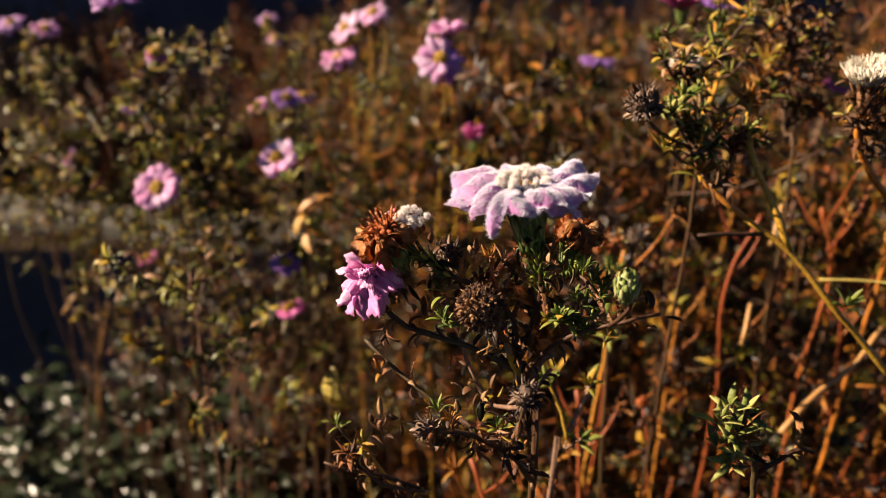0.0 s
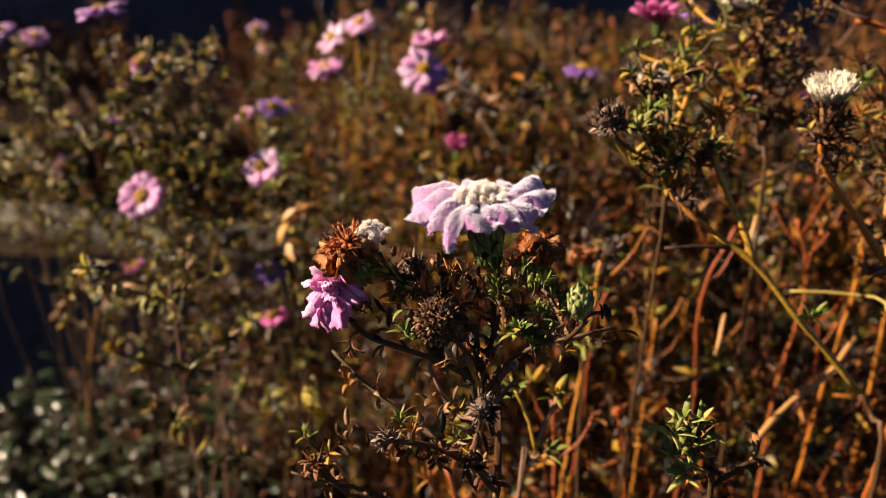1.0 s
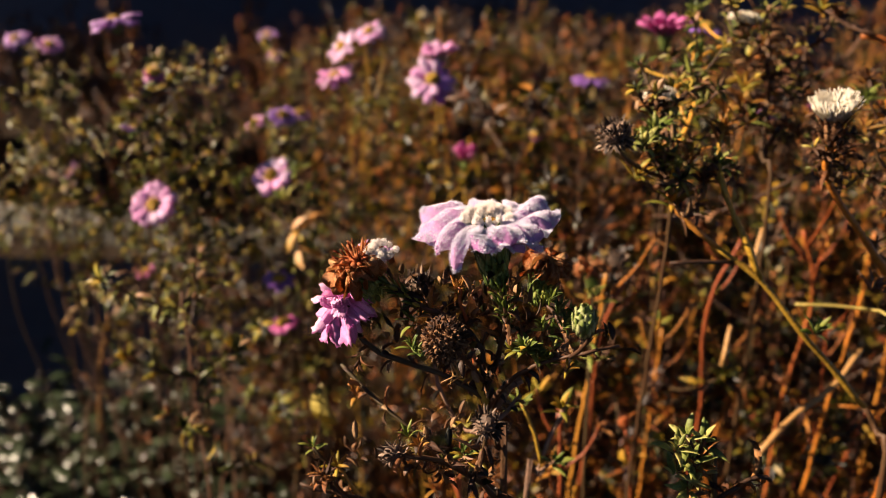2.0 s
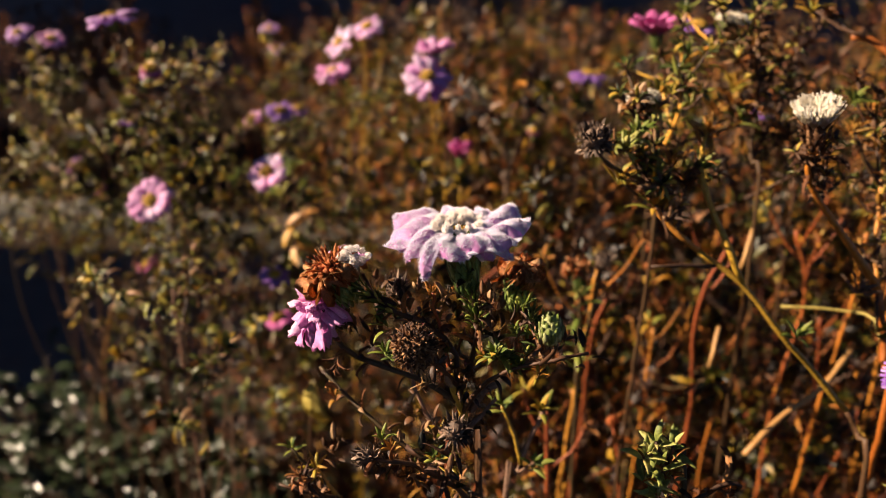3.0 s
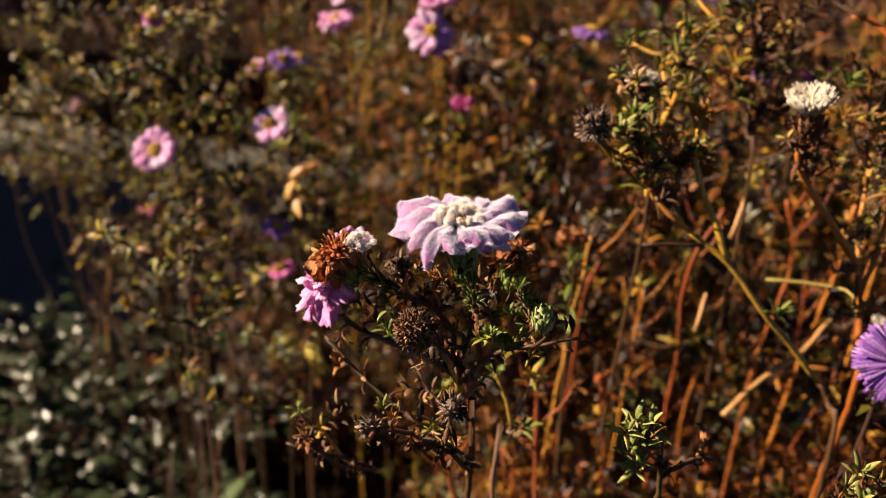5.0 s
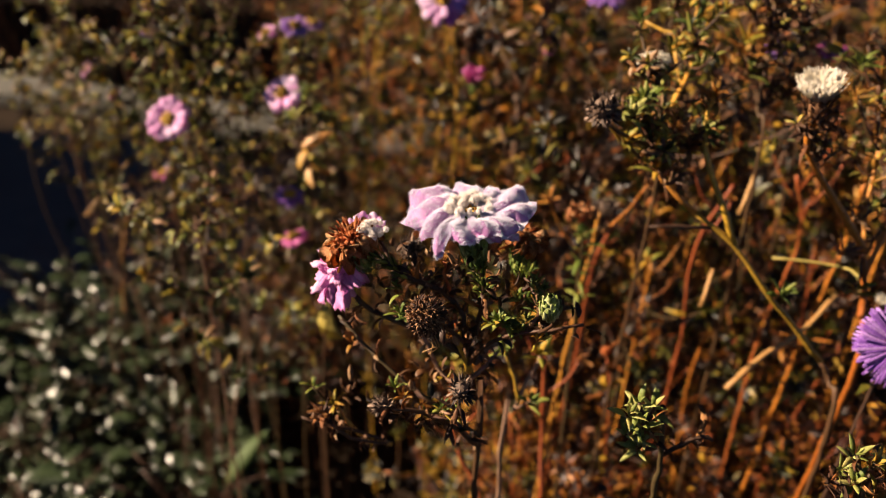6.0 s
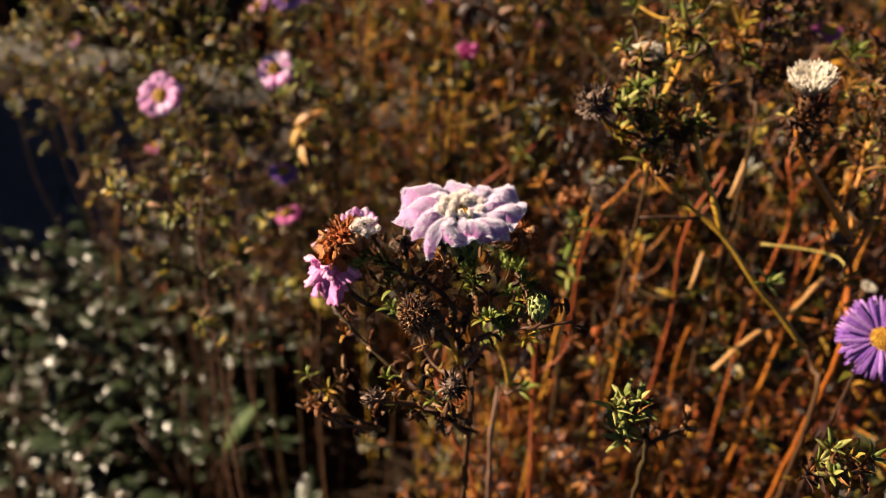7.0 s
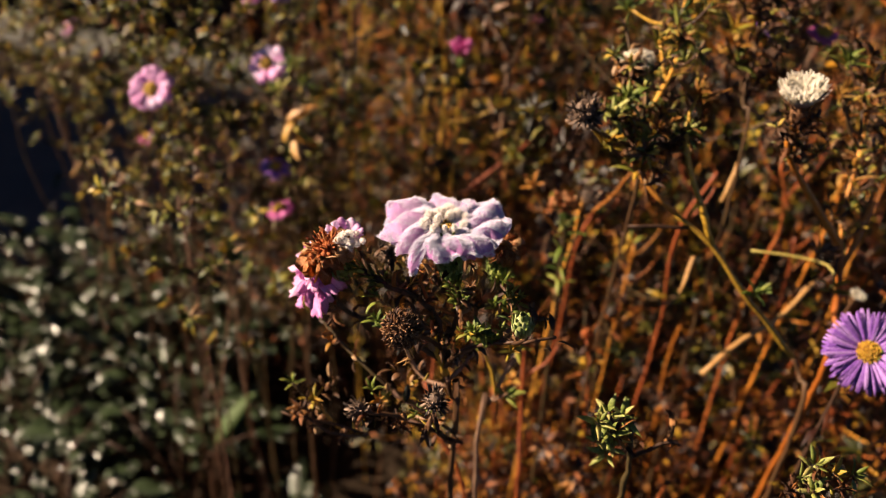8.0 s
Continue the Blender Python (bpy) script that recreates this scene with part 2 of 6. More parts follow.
    def spike(self, p, way, length, width):
        """A three-sided needle."""
        way = Vector(way).normalized()
        a = way.orthogonal().normalized()
        b = way.cross(a)
        base = [p + width * (math.cos(w) * a + math.sin(w) * b) for w in (0, 2.1, 4.2)]
        self.add(base + [p + way * length], [(0, 1, 3), (1, 2, 3), (2, 0, 3)])

    def mesh(self, name, material, smooth=True):
        me = bpy.data.meshes.new(name)
        me.from_pydata([tuple(v) for v in self.v], [], self.f)
        me.materials.append(material)
        if smooth:
            me.polygons.foreach_set("use_smooth", [True] * len(me.polygons))
        me.update()
        return me


WORLD_OF = {}


def thing(name, base, label, category, group="", kind=""):
    """An Empty at a thing's base, which parents its parts."""
    ob = new(name)
    ob.empty_display_size = 0.01
    ob.matrix_basis = Matrix.Translation(base)
    WORLD_OF[ob] = ob.matrix_basis.copy()
    return tagged(ob, label, category, group, kind)


def part(name, me, parent, m=None, label=""):
    """One mesh object under a thing or a part; m is its pose in the world."""
    ob = new(name, me)
    m = m if m is not None else Matrix()
    ob.parent = parent
    ob.matrix_basis = WORLD_OF[parent].inverted() @ m
    WORLD_OF[ob] = m.copy()
    return tagged(ob, label) if label else ob


def spline(pts, step=0.012, wander=0.0, seed=0):
    """Points along a smooth line through pts."""
    r = random.Random(seed)
    pts = [Vector(p) for p in pts]
    ext = [pts[0] * 2 - pts[1]] + pts + [pts[-1] * 2 - pts[-2]]
    out = []
    for i in range(1, len(ext) - 2):
        a, b, c, d = ext[i - 1:i + 3]
        k = max(2, int((c - b).length / step))
        for j in range(k):
            s = j / k
            q = 0.5 * ((2 * b) + (c - a) * s + (2 * a - 5 * b + 4 * c - d) * s * s + (3 * b - a - 3 * c + d) * s ** 3)
            out.append(q + Vector((r.uniform(-1, 1), r.uniform(-1, 1), 0)) * wander)
    out.append(pts[-1])
    return out


def stem(parent, pts, r0, r1, material, name="stem", sides=7, wander=0.0004, nodes=0.035, label=""):
    """A tapering stem with slightly swollen nodes."""
    line = spline(pts, 0.008, wander, len(WORLD_OF))
    total = sum((b - a).length for a, b in zip(line, line[1:]))
    radii, run = [], 0.0
    for i, p in enumerate(line):
        if i:
            run += (p - line[i - 1]).length
        s = run / total
        near = abs((run / nodes) % 1 - 0.5)
        radii.append((r0 + (r1 - r0) * s) * (1.0 + (0.22 if near < 0.12 else 0.0)))
    g = Geo()
    origin = Vector(pts[0])
    g.tube([p - origin for p in line], radii, sides)
    return part(name, g.mesh(name, material), parent, Matrix.Translation(origin), label)


def axis_pose(p, way, spin=0.0):
    """A pose at p whose z runs along way."""
    q = Vector(way).to_track_quat("Z", "Y").to_matrix().to_4x4()
    return Matrix.Translation(Vector(p)) @ q @ Matrix.Rotation(spin, 4, "Z")


def around(angle, tilt, radius=0.0, height=0.0):
    """A pose on a head: turned by angle about its axis, raised from the level by tilt, blade along y."""
    return Matrix.Rotation(angle, 4, "Z") @ Matrix.Translation((0, radius, height)) @ Matrix.Rotation(tilt, 4, "X")


LEAF_MESHES = {}


def leaf(parent, m, length, width, material, kind="narrow"):
    """One leaf, in one of eight shared shapes of its kind, curled and folded unlike its neighbours."""
    key = (kind, material.name, rng.randrange(8))
    if key not in LEAF_MESHES:
        r, g = random.Random(str(key)), Geo()
        dry = kind == "curled"
        g.blade(Matrix(), 0.01 * r.uniform(0.8, 1.2), 0.0024 * r.uniform(0.8, 1.2), r.uniform(-0.2, 1.6 if dry else 0.9), r.uniform(0.15, 0.6 if dry else 0.35),
                r.uniform(-1.6, 1.6) if dry else r.uniform(-0.5, 0.5), 6, curl=r.choice((0, 1.2, 2.4) if dry else (0, 0.3, 0.9)), peak=0.42, wave=0.12 if dry else 0.0)
        LEAF_MESHES[key] = g.mesh("leaf", material)
    return part("leaf", LEAF_MESHES[key], parent, m @ Matrix.Diagonal((width / 0.0024, length / 0.01, length / 0.01, 1)))


def tuft(parent, p, way, count, length, width, material, open_=0.9, kind=""):
    """A whorl of narrow leaves at a shoot's end, leaf by leaf."""
    kind = kind or ("curled" if material is m_dryleaf else "narrow")
    m = axis_pose(p, way, rng.uniform(0, 6))
    for k in range(count):
        s = k / max(1, count - 1)
        q = m @ around(k * 2.4 + rng.uniform(-0.3, 0.3), math.pi / 2 - open_ * (0.25 + 0.85 * s) + rng.uniform(-0.15, 0.15), 0.0004, -0.004 * s)
        size = rng.uniform(0.7, 1.2) * (0.6 + 0.4 * s)
        leaf(parent, q, length * size, width * size, material, kind)


def leaves_along(parent, pts, every, length, width, material, kind="", start=0.1):
    """Single leaves set along a stem."""
    kind = kind or ("curled" if material is m_dryleaf else "narrow")
    line = spline(pts, every)
    for k, (a, b) in enumerate(zip(line, line[1:])):
        if k < start * len(line):
            continue
        m = axis_pose(a, b - a, k * 2.4 + rng.uniform(-0.4, 0.4)) @ around(0, rng.uniform(-0.3, 0.8), 0.0006)
        size = rng.uniform(0.55, 1.2)
        leaf(parent, m, length * size, width * size, material, kind)


def bracts(g, radius, height, rows=5, count=11, flare=0.0, length=0.0045):
    """Overlapping green bracts of a flower's cup, its rim at the height 0."""
    g.lump(Matrix.Translation((0, 0, -height * 0.5)), radius * 0.8, 0.05, 6, 10, 1, height / radius * 0.62)
    for i in range(rows):
        s = i / (rows - 1)
        r = radius * (0.35 + 0.55 * math.sin(math.pi * 0.5 * (0.25 + 0.75 * s)))
        for k in range(count):
            a = 2 * math.pi * (k + 0.5 * (i % 2)) / count + rng.uniform(-0.1, 0.1)
            g.blade(around(a, math.pi / 2 - 0.25 - flare + rng.uniform(-0.1, 0.15), r, -height * (1 - s) * 0.95 - 0.001),
                    length * rng.uniform(0.8, 1.2), length * 0.42, rng.uniform(-0.5, 0.3), 0.1, 0, 3, peak=0.4)


def florets(g, radius, count, length, dome=0.4):
    """The tube florets of a disc."""
    for k in range(count):
        s = math.sqrt((k + 0.5) / count)
        a = k * 2.39996
        p = Vector((s * radius * math.cos(a), s * radius * math.sin(a), dome * radius * (1 - s * s)))
        g.tube([p, p + Vector((math.cos(a) * s * 0.3, math.sin(a) * s * 0.3, 1)) * length * rng.uniform(0.7, 1.2)],
               [length * 0.16, length * 0.24], 5)


FAR_PETALS = {}


def flower(parent, p, way, radius, petals, material, bend=0.5, rise=0.15, width=0.0065, label="", disc=True, cup=0.0045, under=None):
    """An aster in bloom: cup of bracts, ring petals one by one, disc of florets; under: a darker hue that paints shade
    on its drooping petals.
    """
    m = axis_pose(p, way, rng.uniform(0, 6))
    g = Geo()
    bracts(g, cup, 0.009, 4, 9)
    head = part("flower_head", g.mesh("flower_head", m_calyx), parent, m, label)
    key = (material.name, round(radius, 4), bend, width)
    if key not in FAR_PETALS:
        shapes = []
        for k in range(4):
            q = Geo()
            q.petal(Matrix(), radius - cup * 0.5, width * rng.uniform(0.8, 1.15), bend * rng.uniform(0.6, 1.4), segs=6, seed=k, curl=rng.uniform(0, 0.6), wave=0.04)
            shapes.append(q.mesh("petal", m_bloom if 20 <= petals < 30 and k % 2 else material))
        FAR_PETALS[key] = shapes
    shade_petals = []
    if under:
        q = Geo()
        q.petal(Matrix(), radius - cup * 0.5, width, 0.9, segs=6, seed=5, curl=0.4, wave=0.05)
        shade_petals = [q.mesh("petal", under)]
    for k in range(petals):
        a = 2 * math.pi * k / petals + rng.uniform(-0.09, 0.09) * (1 if petals < 30 else 0.35)
        # Petals that point down get their shade from colour.
        low = shade_petals and (m.to_3x3() @ Vector((math.cos(a), math.sin(a), 0))).z < -0.25
        part("petal", rng.choice(shade_petals if low else FAR_PETALS[key]), head, m @ around(a, rise - (0.5 if low else 0) + rng.uniform(-0.12, 0.12) + (0.25 * (k % 2) if petals < 30 else 0.13 * (k % 3)), cup * 0.45, 0.0004 * (k % 2)) @ Matrix.Scale(rng.uniform(0.85, 1.08), 4))
    if disc:
        d = Geo()
        florets(d, cup * 1.1, 70 if petals < 30 else 150, 0.0028 if petals < 30 else 0.0018, 0.5)
        part("disc", d.mesh("disc", m_disc if petals < 30 else m_gold), head, m, "yellow disc florets")
    return head


def bushy(parent, pts, twigs, reach, size, dry, seed, material=None, withered=None):
    """Short side twigs with crowns of curved leaves, living ones towards the tips and shrivelled ones along the wood."""
    r = random.Random(seed)
    base = WORLD_OF[parent].translation
    line = spline(pts, 0.006)
    live, dead = Geo(), Geo()
    for k in range(twigs):
        root = line[int(len(line) * (0.1 + 0.88 * (k + r.random()) / twigs)) % len(line)]
        a = k * 2.39996 + r.uniform(-0.4, 0.4)
        d = Vector((math.cos(a), math.sin(a) * 0.8, r.uniform(0.1, 1.1))).normalized()
        tip = root + d * reach * r.uniform(0.35, 1.1)
        twig = spline([root, root.lerp(tip, 0.5) - Vector((0, 0, 0.003)), tip], 0.004)
        g = Geo()
        g.tube([q - root for q in twig], [0.0007] * len(twig), 5)
        part("branch", g.mesh("branch", m_darkstem), parent, Matrix.Translation(root))
        for i, (p, q) in enumerate(zip(twig, twig[1:])):
            for c in range(2):
                g = dead if r.random() < dry else live
                m = axis_pose(p - base, q - p, r.uniform(0, 6.28)) @ around(0, r.uniform(-0.5, 0.9), 0.0005)
                s = size * r.uniform(0.5, 1.1)
                g.blade(m, s, s * r.uniform(0.2, 0.32), r.uniform(-0.2, 1.2), 0.3, r.uniform(-0.8, 0.8), 4, curl=r.choice((0, 0.5, 1.2)), peak=0.42)
        for c in range(r.randint(9, 15)):
            g = dead if r.random() < dry * 0.8 else live
            m = axis_pose(tip - base, d + Vector((0, 0, 0.5)), c * 2.4) @ around(0, r.uniform(-0.1, 1.3), 0.0004)
            s = size * r.uniform(0.5, 1.0)
            g.blade(m, s, s * r.uniform(0.24, 0.36), r.uniform(0, 1.0), 0.3, r.uniform(-0.4, 0.4), 4, peak=0.42)
    tagged(part("foliage", live.mesh("foliage", material or m_spray), parent, Matrix.Translation(base)), kind="stuff")
    tagged(part("withered_foliage", dead.mesh("withered_foliage", withered or m_shrivel), parent, Matrix.Translation(base)), kind="stuff")

# ---- the setting ----
g = Geo()
grid = [-400, -60, -12] + [-4 + 0.25 * i for i in range(33)] + [12, 60, 400]
nx = len(grid)
for gy in grid:
    for gx in grid:
        near = abs(gx) < 5 and abs(gy) < 5
        g.v.append(Vector((gx, gy + 1.5, (0.018 * noise.noise(Vector((gx * 3, gy * 3, 0)))) if near else 0.0)))
for j in range(nx - 1):
    for i in range(nx - 1):
        c = j * nx + i
        g.f.append((c, c + 1, c + nx + 1, c + nx))
ground = tagged(new("ground", g.mesh("ground", m_soil)), "bare garden soil under dry asters, darkened for shade", "ground", kind="structure")


def slab(name, a, b, z0, z1, thick, material, label, category, fall=0.0):
    """An upright wall from a to b with worn, rounded edges and a coping that stands proud."""
    a, b = Vector((*a, 0)), Vector((*b, 0))
    along = (b - a).normalized()
    side = Vector((-along.y, along.x, 0))
    section = [(0, z0), (0, z1 - 0.06), (-0.012, z1 - 0.055), (-0.015, z1 - 0.012), (-0.004, z1), (thick - 0.006, z1), (thick + 0.004, z1 - 0.012), (thick, z1 - 0.055), (thick, z0)]
    g, n = Geo(), 60
    k = len(section)
    for i in range(n + 1):
        p = a + (b - a) * i / n
        for u, z in section:
            z = z - fall * i / n if z > z0 else z
            wob = 0.006 * noise.noise(Vector((p.x * 6, p.y * 6, z * 9)))
            g.v.append(p + side * (u + wob) + Vector((0, 0, z + wob * 0.7)))
    for i in range(n):
        for s in range(k - 1):
            g.f.append((i * k + s, (i + 1) * k + s, (i + 1) * k + s + 1, i * k + s + 1))
    g.f += [tuple(range(k)), tuple(range((n + 1) * k - 1, n * k - 1, -1))]
    return tagged(new(name, g.mesh(name, material, False)), label, category, kind="structure")


WALL_A, WALL_B = (-3.2, 3.01), (0.9, 1.97)
slab("wall_low", WALL_A, WALL_B, -0.05, 0.065, 0.2, m_wall, "low weathered pale concrete kerb along the path", "kerb")
# Walls out of view, added only to cast shade on path and far bed.
SHADE_WALL_LABEL = "unseen concrete wall added to cast shade from the left"
slab("wall_side_1", (-2.1, 1.24), (-2.1, 2.33), -0.05, 1.12, 0.2, m_wall, SHADE_WALL_LABEL, "wall")
slab("wall_side_2", (-2.1, -1.5), (-2.1, 1.22), -0.05, 0.78, 0.2, m_wall, SHADE_WALL_LABEL, "wall")
slab("wall_corner", (-2.9, 2.9), (-2.9, 4.7), -0.05, 3.0, 0.2, m_wall, "tall unseen wall added to shade the far bed", "wall")

# the shaded path between the bed and the kerb, with a rough rounded edge
g = Geo()
PN = 30
for i in range(PN + 1):
    y0 = 1.22 + (2.36 - 1.22) * i / PN
    for k in range(25):
        x0 = -2.08 + (1.82 - 0.12 * i / PN) * k / 24
        yy = min(y0, WALL_A[1] + (x0 - WALL_A[0]) * (WALL_B[1] - WALL_A[1]) / (WALL_B[0] - WALL_A[0]) - 0.01)
        rim = 0.0 if i in (0, PN) or k in (0, 24) else 1.0
        g.v.append(Vector((x0 + 0.02 * noise.noise(Vector((0, y0 * 5, 1))), yy, -0.03 + rim * (0.05 + 0.006 * noise.noise(Vector((x0 * 8, y0 * 8, 3)))))))
for i in range(PN):
    for k in range(24):
        c = i * 25 + k
        g.f.append((c, c + 1, c + 26, c + 25))
tagged(new("pavement", g.mesh("pavement", m_path)), "dark grey asphalt path lying in shade", "path", kind="structure")
# Added backdrop; its dark blue colour stands for shade behind the bed.
slab("wall_back", (-7.0, 6.2), (8.0, 6.2), -0.05, 2.4, 0.2, m_backdrop, "dark blue backdrop added for the shaded gaps behind the bed", "wall")

# ---- background asters ----


def fleck(g, m, length, width, bend):
    """A small folded leaf of four faces."""
    pts = [(0, 0, 0), (-width / 2, length * 0.45, width * 0.15), (0, length * 0.5, -width * 0.12 + bend * length * 0.12),
           (width / 2, length * 0.45, width * 0.15), (0, length, -bend * length * 0.45)]
    g.add([m @ Vector(p) for p in pts], [(0, 2, 1), (0, 3, 2), (1, 2, 4), (2, 3, 4)])


def stalk(seed, height, dryness, material, label, heads=2, lean=0.12, stems=m_stem, low=0.44):
    """A leafy aster stalk standing at the origin: stem, branches, withered and living foliage, dead heads."""
    r = random.Random(seed)
    plant = thing("aster_plant", (0, 0, 0), label, "aster", "asters of the flower bed")
    top = Vector((r.uniform(-lean, lean) * height, r.uniform(-lean, lean) * height, height))
    line = spline([(0, 0, -0.01), top * 0.3 + Vector((r.uniform(-0.02, 0.02), r.uniform(-0.02, 0.02), 0)), top * 0.65 + Vector((r.uniform(-0.03, 0.03), r.uniform(-0.03, 0.03), 0)), top], 0.035, 0.0035, seed)
    g, live, dead = Geo(), Geo(), Geo()
    g.tube(line, [0.0024 - 0.0016 * i / len(line) for i in range(len(line))], 5)
    part("stem", g.mesh("stem", stems), plant)
    ends = [line[-1]]

    def clothe(path, share, gap, size):
        for p, q in zip(path, path[1:]):
            for k in range(max(1, int((q - p).length / gap))):
                u = p.lerp(q, r.random())
                m = axis_pose(u, q - p, r.uniform(0, 6.28)) @ around(0, r.uniform(-0.6, 0.9), 0.001)
                s = size * r.uniform(0.55, 1.3)
                fleck(dead if r.random() < share else live, m, s, s * r.uniform(0.2, 0.34), r.uniform(-0.3, 1.1))

    clothe(line[int(len(line) * (low + 0.01)):], 0.45 if material is m_verdant else 0.85, 0.010, 0.017)
    for k in range(r.randint(10, 13)):
        s = r.uniform(low, 0.97)
        p = line[min(len(line) - 1, int(s * len(line)))]
        a = k * 2.4 + r.uniform(-0.5, 0.5)
        reach = height * (0.30 * (1 - s) + 0.09) * r.uniform(0.7, 1.2)
        e = p + Vector((math.cos(a) * reach * 0.65, math.sin(a) * reach * 0.65, reach * r.uniform(0.4, 1.0)))
        if e.z > height * 1.02:
            e.z = height * r.uniform(0.95, 1.02)
        path = spline([p, p.lerp(e, 0.5) + Vector((math.cos(a), math.sin(a), -0.4)) * reach * 0.1, e], 0.025, 0.001, k)
        b = Geo()
        b.tube(path, [0.0011 - 0.0005 * i / len(path) for i in range(len(path))], 4)
        part("branch", b.mesh("branch", m_darkstem if material is m_sage else m_greystem if dryness > 0.5 else m_redstem if k % 3 else m_stem if k % 2 else m_darkstem), plant)
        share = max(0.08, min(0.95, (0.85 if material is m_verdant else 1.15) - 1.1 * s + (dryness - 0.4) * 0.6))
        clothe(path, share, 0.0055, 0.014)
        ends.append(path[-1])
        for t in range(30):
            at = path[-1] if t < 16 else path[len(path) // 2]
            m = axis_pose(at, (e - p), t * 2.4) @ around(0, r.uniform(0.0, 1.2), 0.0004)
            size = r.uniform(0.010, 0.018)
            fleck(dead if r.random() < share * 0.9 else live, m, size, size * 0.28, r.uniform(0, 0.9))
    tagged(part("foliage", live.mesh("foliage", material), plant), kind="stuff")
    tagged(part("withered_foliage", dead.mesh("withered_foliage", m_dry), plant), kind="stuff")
    if material is not m_sage:
        gold = Geo()
        for k in range(36 if material is m_autumn else 11):
            path = line[int(len(line) * low * 0.75):] if k % 2 else [line[int(len(line) * low)], r.choice(ends)]
            i = r.randrange(len(path) - 1)
            d = Vector((r.uniform(-1, 1), r.uniform(-1, 1), r.uniform(-0.6, 0.8)))
            u = path[i].lerp(path[i + 1], r.random()) if k % 2 else path[1] - (path[1] - path[0]) * r.uniform(0, 0.25)
            size = r.uniform(0.011, 0.021)
            gold.blade(axis_pose(u, d, r.uniform(0, 6.28)), size, size * r.uniform(0.3, 0.42), r.uniform(0.1, 1.3), 0.25, r.uniform(-0.7, 0.7), 4, curl=r.choice((0, 0.6)), peak=0.45)
        tagged(part("yellowed_foliage", gold.mesh("yellowed_foliage", m_golden), plant), kind="stuff")
    for e in r.sample(ends, heads):
        h = Geo()
        h.lump(Matrix(), 0.0045, 0.2, 5, 7, seed)
        for k in range(34):
            w = Vector((r.gauss(0, 1), r.gauss(0, 1), r.gauss(0.3, 0.8)))
            h.blade(axis_pose(w.normalized() * 0.003, w), 0.006, 0.0016, 0.6, 0.1, 0, 2)
        part("seed_head", h.mesh("seed_head", r.choice((m_brown, m_ash, m_rust))), plant, Matrix.Translation(e), "dried brown seed head")
    return plant


KINDS = []
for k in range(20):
    leafage = (m_verdant, m_autumn, m_dead_shade, m_verdant, m_verdant, m_autumn, m_dead_shade, m_dead_shade)[k % 8] if k < 16 else m_sage
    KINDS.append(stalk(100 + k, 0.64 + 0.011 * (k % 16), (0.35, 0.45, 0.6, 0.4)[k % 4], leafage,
                       "tall autumn aster with yellowing leaves and dried heads" if leafage is m_autumn else "dead aster, its brown darkened for shade, with shrivelled leaves and dried heads" if leafage is m_dead_shade else "tall aster with grey-green leaves and dry heads" if k > 15 else "tall autumn aster with small green leaves and dry stems",
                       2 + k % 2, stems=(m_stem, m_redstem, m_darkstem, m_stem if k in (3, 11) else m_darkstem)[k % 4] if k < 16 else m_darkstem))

for k in range(4):
    KINDS.append(stalk(140 + k, 0.40 + 0.02 * k, (0.7, 0.5)[k % 2], (m_dead_shade, m_sage, m_dead_shade, m_verdant)[k], "low twiggy aster with small withered leaves", 1, 0.3, m_darkstem, 0.08))


def wall_y(x):
    return WALL_A[1] + (x - WALL_A[0]) * (WALL_B[1] - WALL_A[1]) / (WALL_B[0] - WALL_A[0])


used = set()


def spot(x, y, scale):
    return Matrix.Translation((x, y, -0.004)) @ Matrix.Rotation(rng.uniform(0, 6.28), 4, "Z") @ Matrix.Scale(scale, 4)


def scatter(count, x0, x1, y0, y1, keep, low, high, apart=0.03, reach=0.64):
    """Places spread evenly over a stretch of the bed, each with a size."""
    spots, tries = [], 0
    while len(spots) < count and tries < count * 40:
        tries += 1
        x, y = rng.uniform(x0, x1), rng.uniform(y0, y1)
        if not keep(x, y) or y > 0.9 and (-0.39 < x / y < -0.285 or 0.45 < x / y < 0.51) or abs(x) > reach * y + 0.16 or any((x - a) ** 2 + (y - b) ** 2 < apart * apart for a, b, _ in spots):
            continue
        spots.append((x, y, rng.uniform(low, high)))
    return spots


def stand(spots, kinds=range(16)):
    """Single plants at the places given."""
    for x, y, size in spots:
        size *= 0.72 if x < 0.075 and y < 0.56 else 1.0
        kinds = [q for q in kinds if q % 8 not in (2, 6, 7)] if y < 0.6 else kinds
        k = rng.choice(list(kinds) if x < 0.08 else [q for q in kinds if q % 4 in (1, 2)] * (0 if y > 0.6 else 2 if y > 0.52 else 4) + list(kinds))
        if k in used:
            copy_thing(KINDS[k], spot(x, y, size))
        else:
            used.add(k)
            KINDS[k].matrix_basis = spot(x, y, size)


